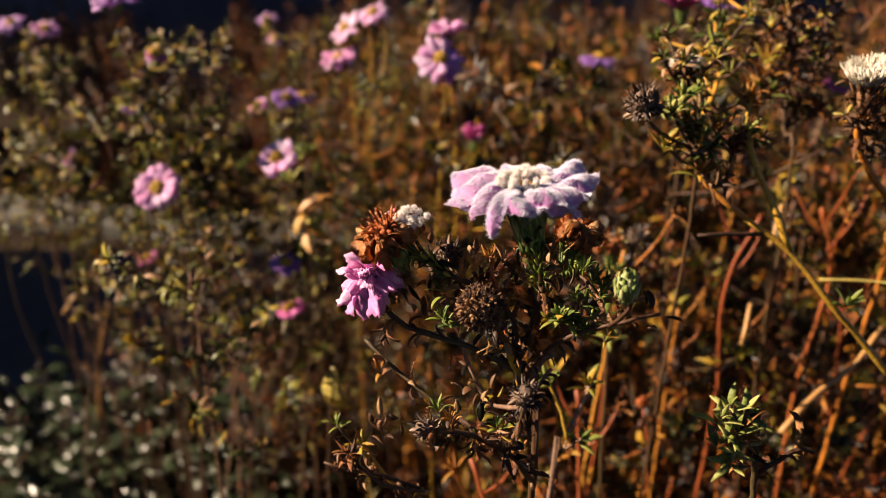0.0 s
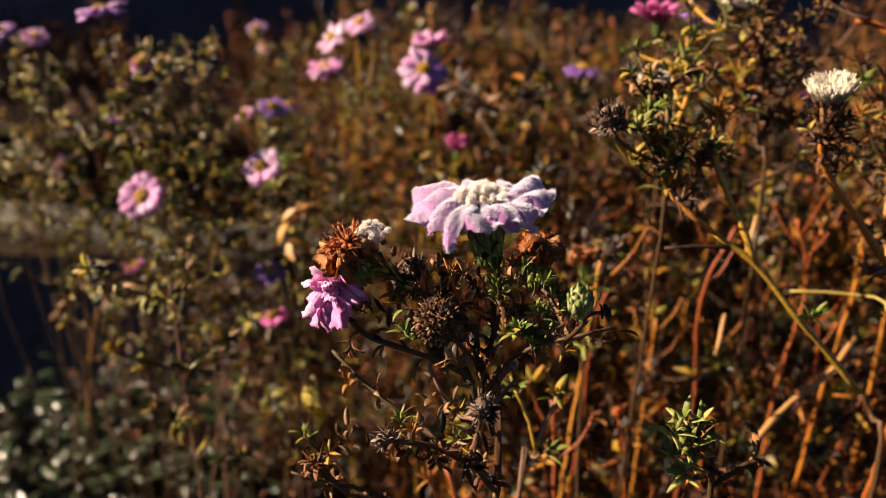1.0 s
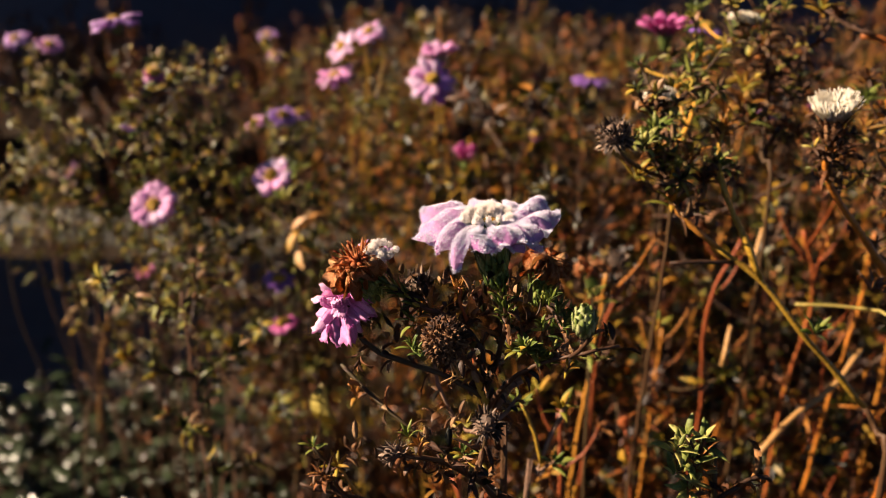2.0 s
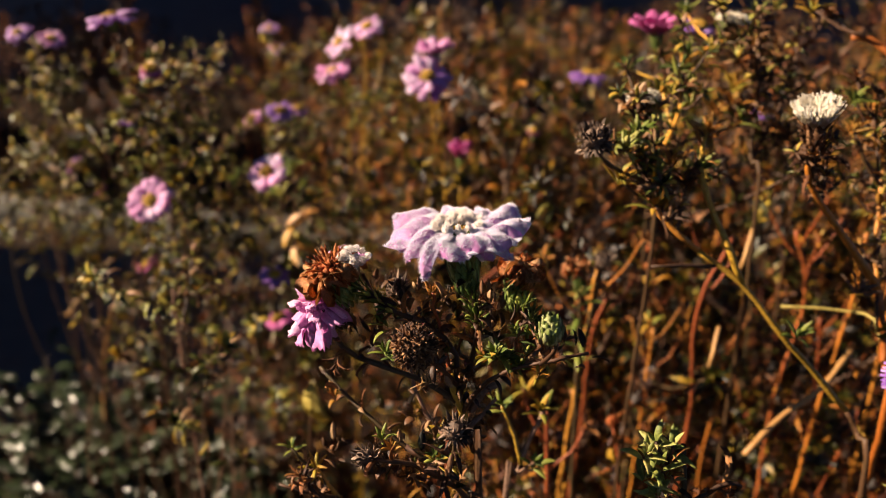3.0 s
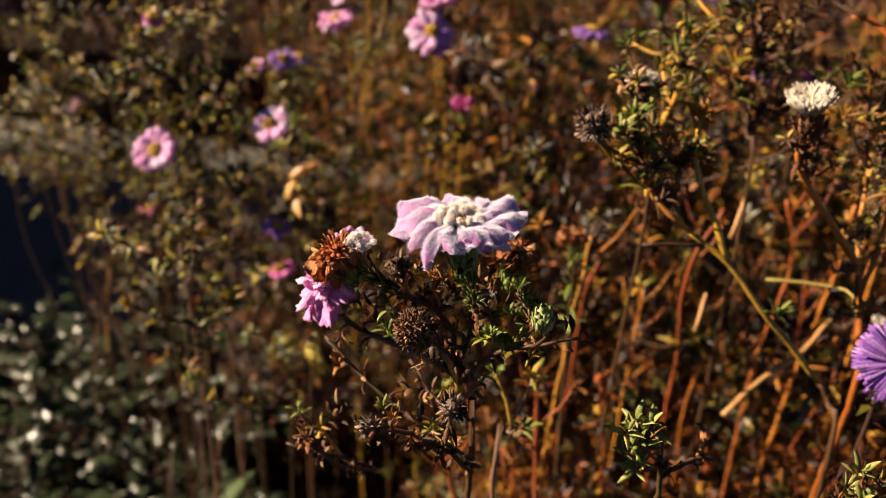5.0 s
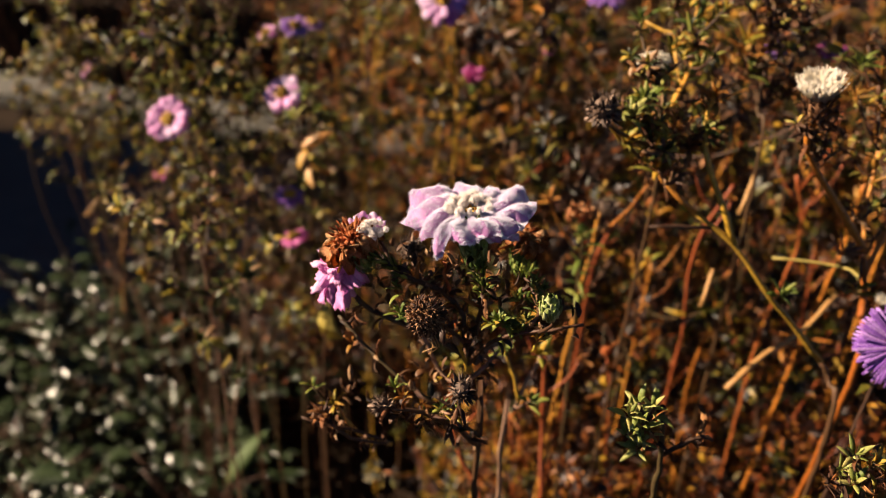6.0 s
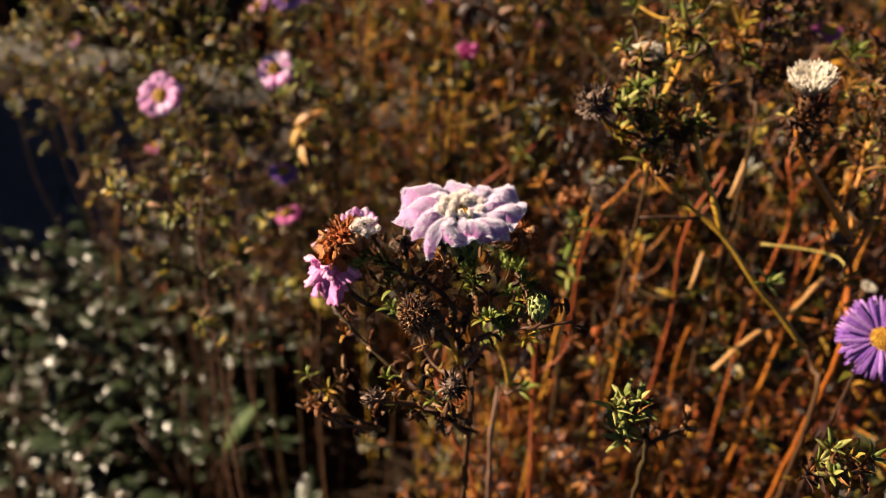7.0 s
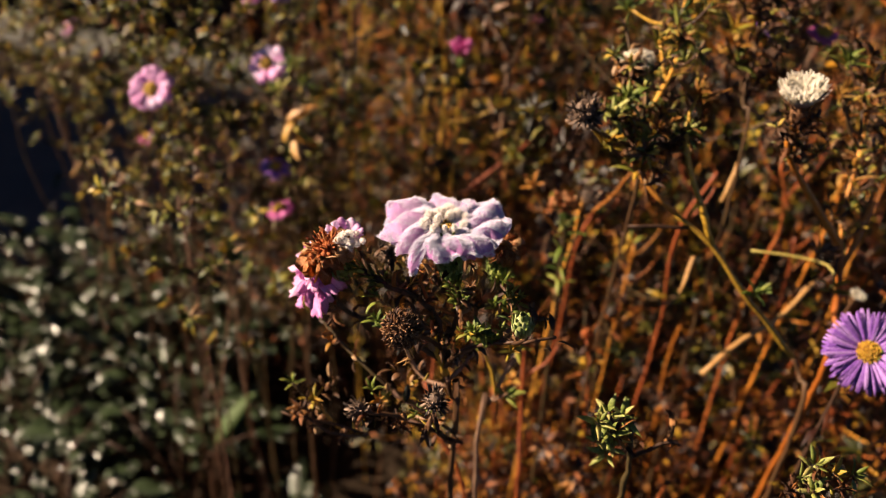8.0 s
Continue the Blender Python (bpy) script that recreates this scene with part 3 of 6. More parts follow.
def thicket(name, spots, bushes, label):
    """The uncountable rest of the bed, joined into one mesh."""
    sets, mats = [], []
    for plant in KINDS:
        parts = []
        for ob in plant.children:
            me = ob.data
            co = np.empty(len(me.vertices) * 3, np.float32)
            me.vertices.foreach_get("co", co)
            idx, tot = np.empty(len(me.loops), np.int32), np.empty(len(me.polygons), np.int32)
            me.loops.foreach_get("vertex_index", idx)
            me.polygons.foreach_get("loop_total", tot)
            if me.materials[0] not in mats:
                mats.append(me.materials[0])
            local = np.array(ob.matrix_basis)
            parts.append((co.reshape(-1, 3) @ local[:3, :3].T + local[:3, 3], idx, tot, mats.index(me.materials[0])))
        sets.append(parts)
    cos, ids, tots, slots, base = [], [], [], [], 0
    for x, y, size in spots + bushes:
        m = np.array(spot(x, y, size))
        # Kinds with shade-dark leaves are mixed in far back and along the open side.
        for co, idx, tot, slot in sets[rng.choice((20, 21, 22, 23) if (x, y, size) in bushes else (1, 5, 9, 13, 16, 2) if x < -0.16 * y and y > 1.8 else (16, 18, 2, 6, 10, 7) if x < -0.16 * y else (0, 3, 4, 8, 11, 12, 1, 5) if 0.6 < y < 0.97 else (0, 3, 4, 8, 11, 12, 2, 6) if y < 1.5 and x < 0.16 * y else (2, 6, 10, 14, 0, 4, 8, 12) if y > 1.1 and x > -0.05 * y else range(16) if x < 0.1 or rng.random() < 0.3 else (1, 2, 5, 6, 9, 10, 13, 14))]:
            cos.append(co @ m[:3, :3].T + m[:3, 3])
            ids.append(idx + base)
            tots.append(tot)
            slots.append(np.full(len(tot), slot, np.int32))
            base += len(co)
    cos, ids, tots, slots = (np.concatenate(q) for q in (cos, ids, tots, slots))
    me = bpy.data.meshes.new(name)
    me.vertices.add(len(cos))
    me.vertices.foreach_set("co", cos.astype(np.float32).ravel())
    me.loops.add(len(ids))
    me.loops.foreach_set("vertex_index", ids)
    me.polygons.add(len(tots))
    me.polygons.foreach_set("loop_start", np.concatenate(([0], np.cumsum(tots)[:-1])).astype(np.int32))
    me.polygons.foreach_set("material_index", slots)
    for mat in mats:
        me.materials.append(mat)
    me.update(calc_edges=True)
    me.validate()
    return tagged(new(name, me), label, "asters", kind="stuff")


behind = scatter(140, -0.5, 1.5, 0.9, 2.1, lambda x, y: x > -0.10 - 0.3 * (y - 0.9) and (x > -0.13 * y or rng.random() < 0.06) and abs(y - wall_y(x) - 0.1) > 0.14, 0.9, 1.14, 0.05)
behind += scatter(280, -2.4, 2.8, 1.8, 3.6, lambda x, y: y > wall_y(x) + 0.26, 0.85, 1.12, 0.04)
behind += scatter(45, 0.0, 0.62, 0.78, 0.95, lambda x, y: True, 0.84, 1.1)
behind += scatter(150, -3.6, 3.0, 3.6, 5.6, lambda x, y: True, 0.85, 1.05, 0.05)
behind += [(-0.34 * y + rng.uniform(-0.22, 0.22), y, rng.uniform(0.4, 0.62)) for y in (3.0 + 0.06 * k for k in range(44))]
twiggy = scatter(26, -0.46, -0.02, 0.92, 1.3, lambda x, y: -0.27 * y < x < -0.06 * y, 0.75, 1.05, 0.035)
twiggy += [(-0.40, 1.12, 1.3), (-0.46, 1.17, 1.2), (-0.35, 1.16, 1.25), (-0.58, 1.18, 1.15)]
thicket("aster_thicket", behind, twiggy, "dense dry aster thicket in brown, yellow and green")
stand(scatter(46, -0.2, 0.50, 0.44, 0.60, lambda x, y: x > 0.05 - 0.1 * (y - 0.42), 0.78, 0.99))
stand(scatter(50, -0.3, 0.66, 0.60, 0.80, lambda x, y: x > 0.05 - 0.1 * (y - 0.42), 0.84, 1.1))
stand(scatter(26, 0.11, 0.46, 0.345, 0.52, lambda x, y: True, 0.70, 0.86, 0.035))
stand(scatter(4, 0.04, 0.12, 0.38, 0.46, lambda x, y: True, 0.52, 0.62, 0.035))
stand(scatter(3, -0.60, -0.1, 0.84, 1.2, lambda x, y: -0.5 < x / y < -0.2, 0.85, 1.0, 0.045), (16, 17, 18, 19))

for k in sorted(set(range(20)) - used):
    KINDS[k].matrix_basis = spot(0.12 + 0.035 * k, 0.98 + 0.03 * (k % 3), 0.95)
for k in range(4):
    KINDS[20 + k].matrix_basis = spot(-0.10 - 0.05 * k, 0.95 + 0.07 * (k % 2), 0.95)

# ---- low broad-leaved plants beside the bed ----


def broad_clump(seed):
    """A low clump of oval leaves on short stalks."""
    r = random.Random(seed)
    plant = thing("ground_cover_plant", (0, 0, 0), "low leafy plant on shaded soil, its green darkened for shade", "plant", "low plants beside the bed")
    b = Geo()
    for k in range(22):
        a, reach, rise = k * 2.4, r.uniform(0.02, 0.1), r.uniform(0.04, 0.18)
        e = Vector((math.cos(a) * reach, math.sin(a) * reach, rise))
        b.tube(spline([(0, 0, -0.01), (e.x * 0.4, e.y * 0.4, rise * 0.7), e], 0.03), [0.0012] * len(spline([(0, 0, -0.01), (e.x * 0.4, e.y * 0.4, rise * 0.7), e], 0.03)), 4)
        g = Geo()
        size = r.uniform(0.026, 0.068)
        g.blade(Matrix(), size, size * r.uniform(0.35, 0.6), r.uniform(0.2, 1.0), r.uniform(0.05, 0.25), r.uniform(-0.9, 0.9), 8, peak=0.45, thick=0.05, wave=0.09)
        m = Matrix.Translation(e) @ Matrix.Rotation(a - math.pi / 2 + r.uniform(-0.4, 0.4), 4, "Z") @ Matrix.Rotation(r.uniform(-0.3, 0.8), 4, "X")
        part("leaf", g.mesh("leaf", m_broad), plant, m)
    tagged(part("petiole", b.mesh("petiole", m_darkstem), plant), kind="stuff")
    return plant


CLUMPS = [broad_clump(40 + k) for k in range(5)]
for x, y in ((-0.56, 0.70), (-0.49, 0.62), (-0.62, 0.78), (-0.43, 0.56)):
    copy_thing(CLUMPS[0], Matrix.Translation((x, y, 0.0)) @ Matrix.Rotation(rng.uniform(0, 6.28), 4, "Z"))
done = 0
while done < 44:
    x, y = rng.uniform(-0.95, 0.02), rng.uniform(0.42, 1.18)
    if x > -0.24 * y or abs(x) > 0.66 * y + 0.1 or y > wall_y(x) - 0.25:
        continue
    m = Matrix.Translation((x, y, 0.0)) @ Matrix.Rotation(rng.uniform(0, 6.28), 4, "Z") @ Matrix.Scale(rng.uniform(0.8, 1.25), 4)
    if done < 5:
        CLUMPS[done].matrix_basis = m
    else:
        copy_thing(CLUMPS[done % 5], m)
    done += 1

strap = thing("ground_cover_plant", (-0.25, 0.60, 0), "low plant with one long upright green leaf", "plant", "low plants beside the bed")
root, tip = Vector((-0.244, 0.622, 0.215)), Vector((-0.200, 0.660, 0.276))
up = (tip - root).normalized()
face = (Vector((-0.1, -0.6, 0.6)) - up * up.dot(Vector((-0.1, -0.6, 0.6)))).normalized()
wide = up.cross(face)
pose_of = Matrix.Translation(root) @ Matrix((wide, up, face)).transposed().to_4x4()
g = Geo()
g.blade(Matrix(), 0.084, 0.024, 0.35, 0.2, 0.2, 10, peak=0.5, thick=0.05)
part("leaf", g.mesh("leaf", surface("long_green_leaf", [(0.03, 0.06, 0.012), (0.07, 0.11, 0.03)], 0.6, 0.25, "object", 120, gloss=0.2)), strap, pose_of)
stem(strap, [(-0.25, 0.60, -0.01), (-0.252, 0.61, 0.12), root + up * 0.002], 0.0018, 0.0013, m_darkstem)

# ---- flowering asters behind ----


def bloom_plant(label, *heads, foot=None, leafage=m_verdant):
    """A flowering stalk from the soil to each head: (place, way, radius, petals, material[, rise of the petals, shade
    hue of the drooping ones]), with leafy side twigs.
    """
    p0 = Vector(heads[0][0])
    foot = Vector(foot) if foot else Vector((p0.x + rng.uniform(-0.03, 0.03), p0.y + rng.uniform(0.0, 0.05), -0.01))
    plant = thing("aster_plant", (foot.x, foot.y, 0), label, "aster", "flowering asters")
    live, dead = Geo(), Geo()

    def clothe(path, gap, size):
        for a, c in zip(path, path[1:]):
            for k in range(max(1, int((c - a).length / gap))):
                m = axis_pose(a.lerp(c, rng.random()) - foot, c - a, rng.uniform(0, 6.28)) @ around(0, rng.uniform(-0.5, 0.9), 0.001)
                s = size * rng.uniform(0.55, 1.3)
                fleck(dead if rng.random() < 0.35 else live, m, s, s * rng.uniform(0.2, 0.34), rng.uniform(-0.3, 1.0))

    for k, (p, way, radius, petals, material, *shape) in enumerate(heads):
        p, way = Vector(p), Vector(way).normalized()
        neck = p - way * 0.012
        low = foot.lerp(neck, 0.62) if k else foot
        pts = [low, low.lerp(neck, 0.6) + Vector((rng.uniform(-0.015, 0.015), rng.uniform(-0.01, 0.01), 0)), neck - way * 0.025, neck]
        stem(plant, pts, 0.0014 if not k else 0.0011, 0.0009, m_olive if -0.12 < p0.x < 0.06 else m_darkstem, "stem" if not k else "branch", 6)
        top = spline([pts[0].lerp(pts[1], 0.45 if not k else 0.0), pts[1], pts[2]], 0.02)
        if p0.x < -0.12:
            top = spline([pts[1].lerp(pts[2], 0.5), pts[1].lerp(pts[2], 0.75), pts[2]], 0.02)
        left = p0.x < -0.02 and petals < 30
        if left:
            bushy(plant, top, 7 if not k else 4, 0.05, 0.0130, 0.35, int(abs(p.x) * 1e4) + k, None, m_dead_shade)
        clothe(top, 0.005, 0.012)
        for t in range(0 if left else (13 if not k else 5) if petals < 30 else 0):
            root = rng.choice(top)
            a = t * 2.4 + rng.uniform(-0.4, 0.4)
            reach = rng.uniform(0.03, 0.10)
            tip = root + Vector((math.cos(a) * reach, math.sin(a) * reach, rng.uniform(0.2, 0.9) * reach))
            tip.z = min(tip.z, p.z - 0.012)
            twig = spline([root, root.lerp(tip, 0.5) - Vector((0, 0, reach * 0.1)), tip], 0.012)
            g = Geo()
            g.tube([q - root for q in twig], [0.0008] * len(twig), 5)
            part("branch", g.mesh("branch", m_olive if p0.x < 0.06 else m_darkstem), plant, Matrix.Translation(root))
            clothe(twig, 0.0045, 0.013)
            for c in range(18):
                fleck(live, axis_pose(tip - foot, tip - root, c * 2.4) @ around(0, rng.uniform(0.0, 1.2), 0.0004), rng.uniform(0.009, 0.016), 0.0040, rng.uniform(0, 0.8))
        rise, under = (shape + [None])[:2] if shape else (0.15, None)
        flower(plant, p, way, radius, petals, material, rise=rise, disc=rise < 0.5, under=under, bend=rng.choice((0.3, 0.6)) if petals < 20 else 0.25, width=(0.0075 if petals < 20 else 0.0105) if petals < 30 else 0.00135, cup=0.0045 if petals < 30 else 0.0042)
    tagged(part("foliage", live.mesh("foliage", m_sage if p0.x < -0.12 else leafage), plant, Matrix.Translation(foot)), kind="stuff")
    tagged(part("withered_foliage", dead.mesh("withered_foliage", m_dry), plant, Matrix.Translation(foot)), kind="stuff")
    return plant


bloom_plant("pink aster bloom with a yellow centre on a thin stem", ((-0.2220, 0.5643, 0.6914), (-0.12, -0.82, 0.55), 0.0195, 24, m_pink))
bloom_plant("small pink aster bloom beside green shoots", ((-0.1312, 0.5848, 0.7117), (-0.30, -0.70, 0.62), 0.0175, 21, m_pink))
bloom_plant("two stacked pink asters on a stem, the lower one's drooping petals violet for shade", ((-0.0010, 0.6047, 0.7880), (-0.10, -0.80, 0.6), 0.0225, 19, m_bloom, 0.3, m_violet), ((0.0045, 0.6150, 0.8060), (-0.05, -0.15, 1.0), 0.018, 19, m_pink, 0.8))
bloom_plant("pink asters high on a branching stem", ((-0.0932, 0.7407, 0.8053), (-0.6, -0.5, 0.6), 0.019, 14, m_bloom), ((-0.0995, 0.7300, 0.7785), (-0.3, -0.3, 0.9), 0.020, 15, m_pink), ((-0.0688, 0.7680, 0.8189), (-0.3, -0.5, 0.8), 0.017, 14, m_bloom))
bloom_plant("violet aster seen from its side", ((0.1425, 0.6933, 0.7827), (0.15, -0.05, 1.0), 0.019, 18, m_violet, -0.1))
bloom_plant("pale lilac aster on a bare green stem", ((-0.2461, 0.5867, 0.8312), (-0.2, -0.1, 1.0), 0.021, 18, m_lilac))
bloom_plant("small pink aster among dry twigs", ((-0.4235, 0.8266, 0.6576), (-0.7, -0.4, 0.6), 0.014, 13, m_pink), ((-0.3917, 0.8173, 0.6325), (-0.4, -0.4, 0.8), 0.009, 10, m_hot))
bloom_plant("lilac asters over the border wall", ((-0.4885, 0.8718, 0.8029), (-0.2, -0.5, 0.8), 0.017, 15, m_lilac), ((-0.4498, 0.8700, 0.7964), (0.3, -0.5, 0.8), 0.016, 15, m_pink))
bloom_plant("half-open pink aster on a leafy shoot", ((-0.2372, 0.5988, 0.7796), (-0.6, -0.4, 0.6), 0.011, 12, m_pink), ((-0.2266, 0.6033, 0.7906), (0.3, -0.4, 0.8), 0.009, 10, m_hot))
bloom_plant("small violet and pink asters in a cluster", ((-0.1711, 0.6907, 0.7370), (-0.3, -0.4, 0.8), 0.011, 12, m_pink), ((-0.1445, 0.6940, 0.7440), (0.2, -0.4, 0.8), 0.015, 14, m_violet), ((-0.1331, 0.7153, 0.7429), (0.3, -0.1, 0.9), 0.012, 12, m_lilac))
bloom_plant("small violet aster facing away", ((-0.2836, 0.6862, 0.7311), (0.2, 0.3, 0.9), 0.013, 13, m_violet))
bloom_plant("narrow pink aster not fully open", ((0.0268, 0.6029, 0.7227), (0.0, -0.1, 1.0), 0.017, 14, m_hot, 1.2))
bloom_plant("small pink asters low in the bed", ((-0.1208, 0.5500, 0.5957), (-0.3, -0.2, 0.9), 0.014, 13, m_hot), ((-0.1256, 0.5630, 0.6288), (0.1, -0.2, 0.9), 0.014, 12, m_violet))
bloom_plant("small magenta aster on a thin stalk", ((-0.3092, 0.7305, 0.5719), (-0.3, -0.3, 0.8), 0.012, 11, m_hot))
bloom_plant("magenta aster with ragged petals and green shoots", ((0.1473, 0.4770, 0.8300), (-0.1, -0.1, 1.0), 0.0190, 19, m_hot, 0.85), ((0.1858, 0.5201, 0.8322), (0.2, -0.3, 0.9), 0.012, 12, m_violet))
bloom_plant("small magenta aster behind dry heads", ((0.2760, 0.5226, 0.7794), (0.0, -0.4, 0.9), 0.011, 12, m_hot), ((0.2530, 0.5616, 0.7704), (0.2, -0.4, 0.8), 0.009, 10, m_violet))
bloom_plant("far pink asters in the dense bed", ((-0.2241, 0.9853, 0.8052), (0.0, -0.4, 0.8), 0.014, 13, m_lilac), ((-0.2138, 0.9757, 0.7804), (0.2, -0.4, 0.8), 0.011, 12, m_pink))
bloom_plant("tiny pink aster deep in the bed", ((0.1051, 0.7935, 0.7113), (0.0, -0.3, 0.9), 0.008, 10, m_hot))
bloom_plant("fresh violet aster with many fine petals and golden disc", ((0.2144, 0.2578, 0.7106), (-0.34, -0.70, 0.62), 0.0190, 190, m_violet), foot=(0.212, 0.30, -0.01))

# leafy sprigs without flowers along the open side of the bed
for k, top in enumerate(((-0.1475, 0.4100, 0.6800), (-0.520, 0.85, 0.640), (-0.456, 0.85, 0.690), (-0.437, 0.85, 0.600), (-0.3833, 0.7487, 0.7582), (-0.3170, 0.6877, 0.7364), (-0.2091, 0.6624, 0.8033), (-0.2029, 0.5955, 0.7697), (-0.1817, 0.6321, 0.7251), (-0.1930, 0.5724, 0.6561), (-0.3085, 0.6770, 0.5725), (-0.3881, 0.7412, 0.6028), (-0.4566, 0.8249, 0.6823),
                         (-0.1488, 0.8197, 0.7905), (-0.52, 0.90, 0.66), (-0.245, 0.72, 0.655), (-0.11, 0.66, 0.675), (-0.075, 0.70, 0.70), (-0.2928, 0.7681, 0.8029), (-0.4487, 0.8069, 0.7728))):
    top = Vector(top)
    foot = Vector((top.x + rng.uniform(-0.05, 0.05), top.y + rng.uniform(-0.02, 0.06), -0.01))
    sprig = thing("aster_plant", (foot.x, foot.y, 0), "leafless-stemmed aster with sprays of small green and yellow leaves", "aster", "asters of the flower bed")
    bow = Vector((rng.uniform(-0.03, 0.03), rng.uniform(-0.03, 0.03), 0))
    pts = [foot, foot.lerp(top, 0.4) + bow, foot.lerp(top, 0.75) - bow * 0.5, top]
    stem(sprig, pts, 0.0013, 0.0008, m_greystem if k % 3 == 0 else m_darkstem)
    bushy(sprig, [pts[2].lerp(pts[3], 0.2), pts[2].lerp(pts[3], 0.6), pts[3]], 9, 0.05, 0.0130, 0.4, 300 + k, None, m_dead_shade if k % 2 else m_shrivel)

# a shoot whose larger leaves have turned orange, with green tips above
turned = thing("aster_plant", (-0.105, 0.58, 0), "aster with large orange and yellow leaves below green tips", "aster", "asters of the flower bed")
AXIS = [(-0.105, 0.58, -0.01), (-0.112, 0.575, 0.35), (-0.108, 0.565, 0.63), (-0.106, 0.562, 0.68), (-0.102, 0.56, 0.715)]
stem(turned, AXIS, 0.0014, 0.0008, m_darkstem)
for root, tip, wide, material in (((-0.1115, 0.558, 0.674), (-0.0935, 0.555, 0.692), 0.0065, m_straw), ((-0.106, 0.562, 0.674), (-0.088, 0.560, 0.689), 0.009, m_orange), ((-0.107, 0.562, 0.672), (-0.114, 0.552, 0.660), 0.008, m_yellow),
                                  ((-0.107, 0.563, 0.668), (-0.092, 0.553, 0.659), 0.007, m_yellow), ((-0.107, 0.564, 0.660), (-0.087, 0.560, 0.651), 0.006, m_orange), ((-0.108, 0.565, 0.655), (-0.104, 0.552, 0.644), 0.007, m_straw)):
    root, tip = Vector(root), Vector(tip)
    up = (tip - root).normalized()
    face = (Vector((-0.5, -0.8, 0.5)) - up * up.dot(Vector((-0.5, -0.8, 0.5)))).normalized()
    g = Geo()
    g.blade(Matrix(), (tip - root).length * 1.08, wide, 0.5, 0.25, 0.3, 8, peak=0.45, wave=0.06)
    part("leaf", g.mesh("leaf", material), turned, Matrix.Translation(root) @ Matrix((up.cross(face), up, face)).transposed().to_4x4())
for tip, material, count in (((-0.096, 0.558, 0.709), m_green, 10), ((-0.084, 0.56, 0.697), m_yellow, 8), ((-0.104, 0.556, 0.724), m_green, 11), ((-0.116, 0.556, 0.702), m_young, 9), ((-0.143, 0.60, 0.712), m_young, 9), ((-0.142, 0.60, 0.688), m_wither, 7), ((-0.165, 0.60, 0.700), m_green, 8), ((-0.172, 0.60, 0.655), m_young, 8)):
    tip = Vector(tip)
    root = min((Vector(p) for p in spline(AXIS[2:], 0.01)), key=lambda p: (p - tip - Vector((0, 0, -0.025))).length)
    stem(turned, [root, root.lerp(tip, 0.5) - Vector((0, 0, 0.004)), tip], 0.0008, 0.0006, m_darkstem, "branch", 5)
    tuft(turned, tip, (rng.uniform(-0.4, 0.4), -0.3, 0.9), count, 0.014, 0.0040, material, 1.0)

# ---- the frosted aster in front ----
hero = thing("aster_plant", (0.035, 0.265, 0), "aster with a frosted pink bloom, dried heads and leafy shoots", "aster", "flowering asters")
MAIN = [(0.035, 0.265, -0.01), (0.036, 0.262, 0.35), (0.0360, 0.2303, 0.6769), (0.0339, 0.2310, 0.6924), (0.0304, 0.2307, 0.7054), (0.0277, 0.2291, 0.7152), (0.0248, 0.2299, 0.7255)]
stem(hero, MAIN[:5], 0.0015, 0.0013, m_darkstem)
stem(hero, MAIN[4:], 0.0016, 0.0012, m_olive)


TWIGS = []


def branch(pts, r0=0.0013, r1=0.001, material=None, leaves=0.0, leaf_mat=None, name="branch", length=0.009):
    TWIGS.append(pts)
    ob = stem(hero, pts, r0 * 0.75, r1 * 0.75, material or m_darkstem, name, 6, 0.0006, 0.014)
    if leaves:
        leaves_along(hero, pts, leaves, length, 0.0019, leaf_mat or m_dryleaf)
    return ob


branch([(0.0277, 0.2291, 0.7152), (0.0320, 0.2281, 0.7316), (0.0341, 0.2205, 0.7474), (0.0312, 0.2167, 0.7611), (0.0295, 0.2161, 0.7706)], 0.0013, 0.0012, leaves=0.006)
branch([(0.0276, 0.2290, 0.7177), (0.0267, 0.2305, 0.7324), (0.0174, 0.2303, 0.7433), (0.0054, 0.2282, 0.7495), (-0.0039, 0.2277, 0.7567)], 0.0014, 0.0011, leaves=0.0042)
branch([(0.0277, 0.2289, 0.7146), (0.0174, 0.2316, 0.7193), (0.0041, 0.2369, 0.7224), (-0.0096, 0.2418, 0.7245), (-0.0192, 0.2438, 0.7329)], 0.0014, 0.0012, leaves=0.0042)
branch([(0.0269, 0.2293, 0.7211), (0.0221, 0.2213, 0.7311), (0.0174, 0.2094, 0.7421)], 0.0012, 0.0010)
branch([(0.0292, 0.2302, 0.7095), (0.0343, 0.2244, 0.7221), (0.0440, 0.2164, 0.7340), (0.0541, 0.2105, 0.7403), (0.0622, 0.2088, 0.7437), (0.0694, 0.2103, 0.7444)], 0.0014, 0.0007)
branch([(0.0541, 0.2105, 0.7403), (0.0574, 0.2028, 0.7479), (0.0574, 0.1985, 0.7533)], 0.0009, 0.0008)
branch([(0.0496, 0.2136, 0.7375), (0.0550, 0.2250, 0.7389), (0.0529, 0.2354, 0.7435), (0.0486, 0.2417, 0.7460)], 0.0012, 0.001, leaves=0.009, leaf_mat=m_green)
branch([(0.0356, 0.2234, 0.6731), (0.0240, 0.2127, 0.6928), (0.0132, 0.2076, 0.7023), (0.0035, 0.2055, 0.7055), (-0.0000, 0.2055, 0.7058)], 0.0014, 0.0010, leaves=0.0032)
branch([(0.0240, 0.2127, 0.6928), (0.0258, 0.2003, 0.7104), (0.0269, 0.1938, 0.7211)], 0.0009, 0.0008, leaves=0.006)
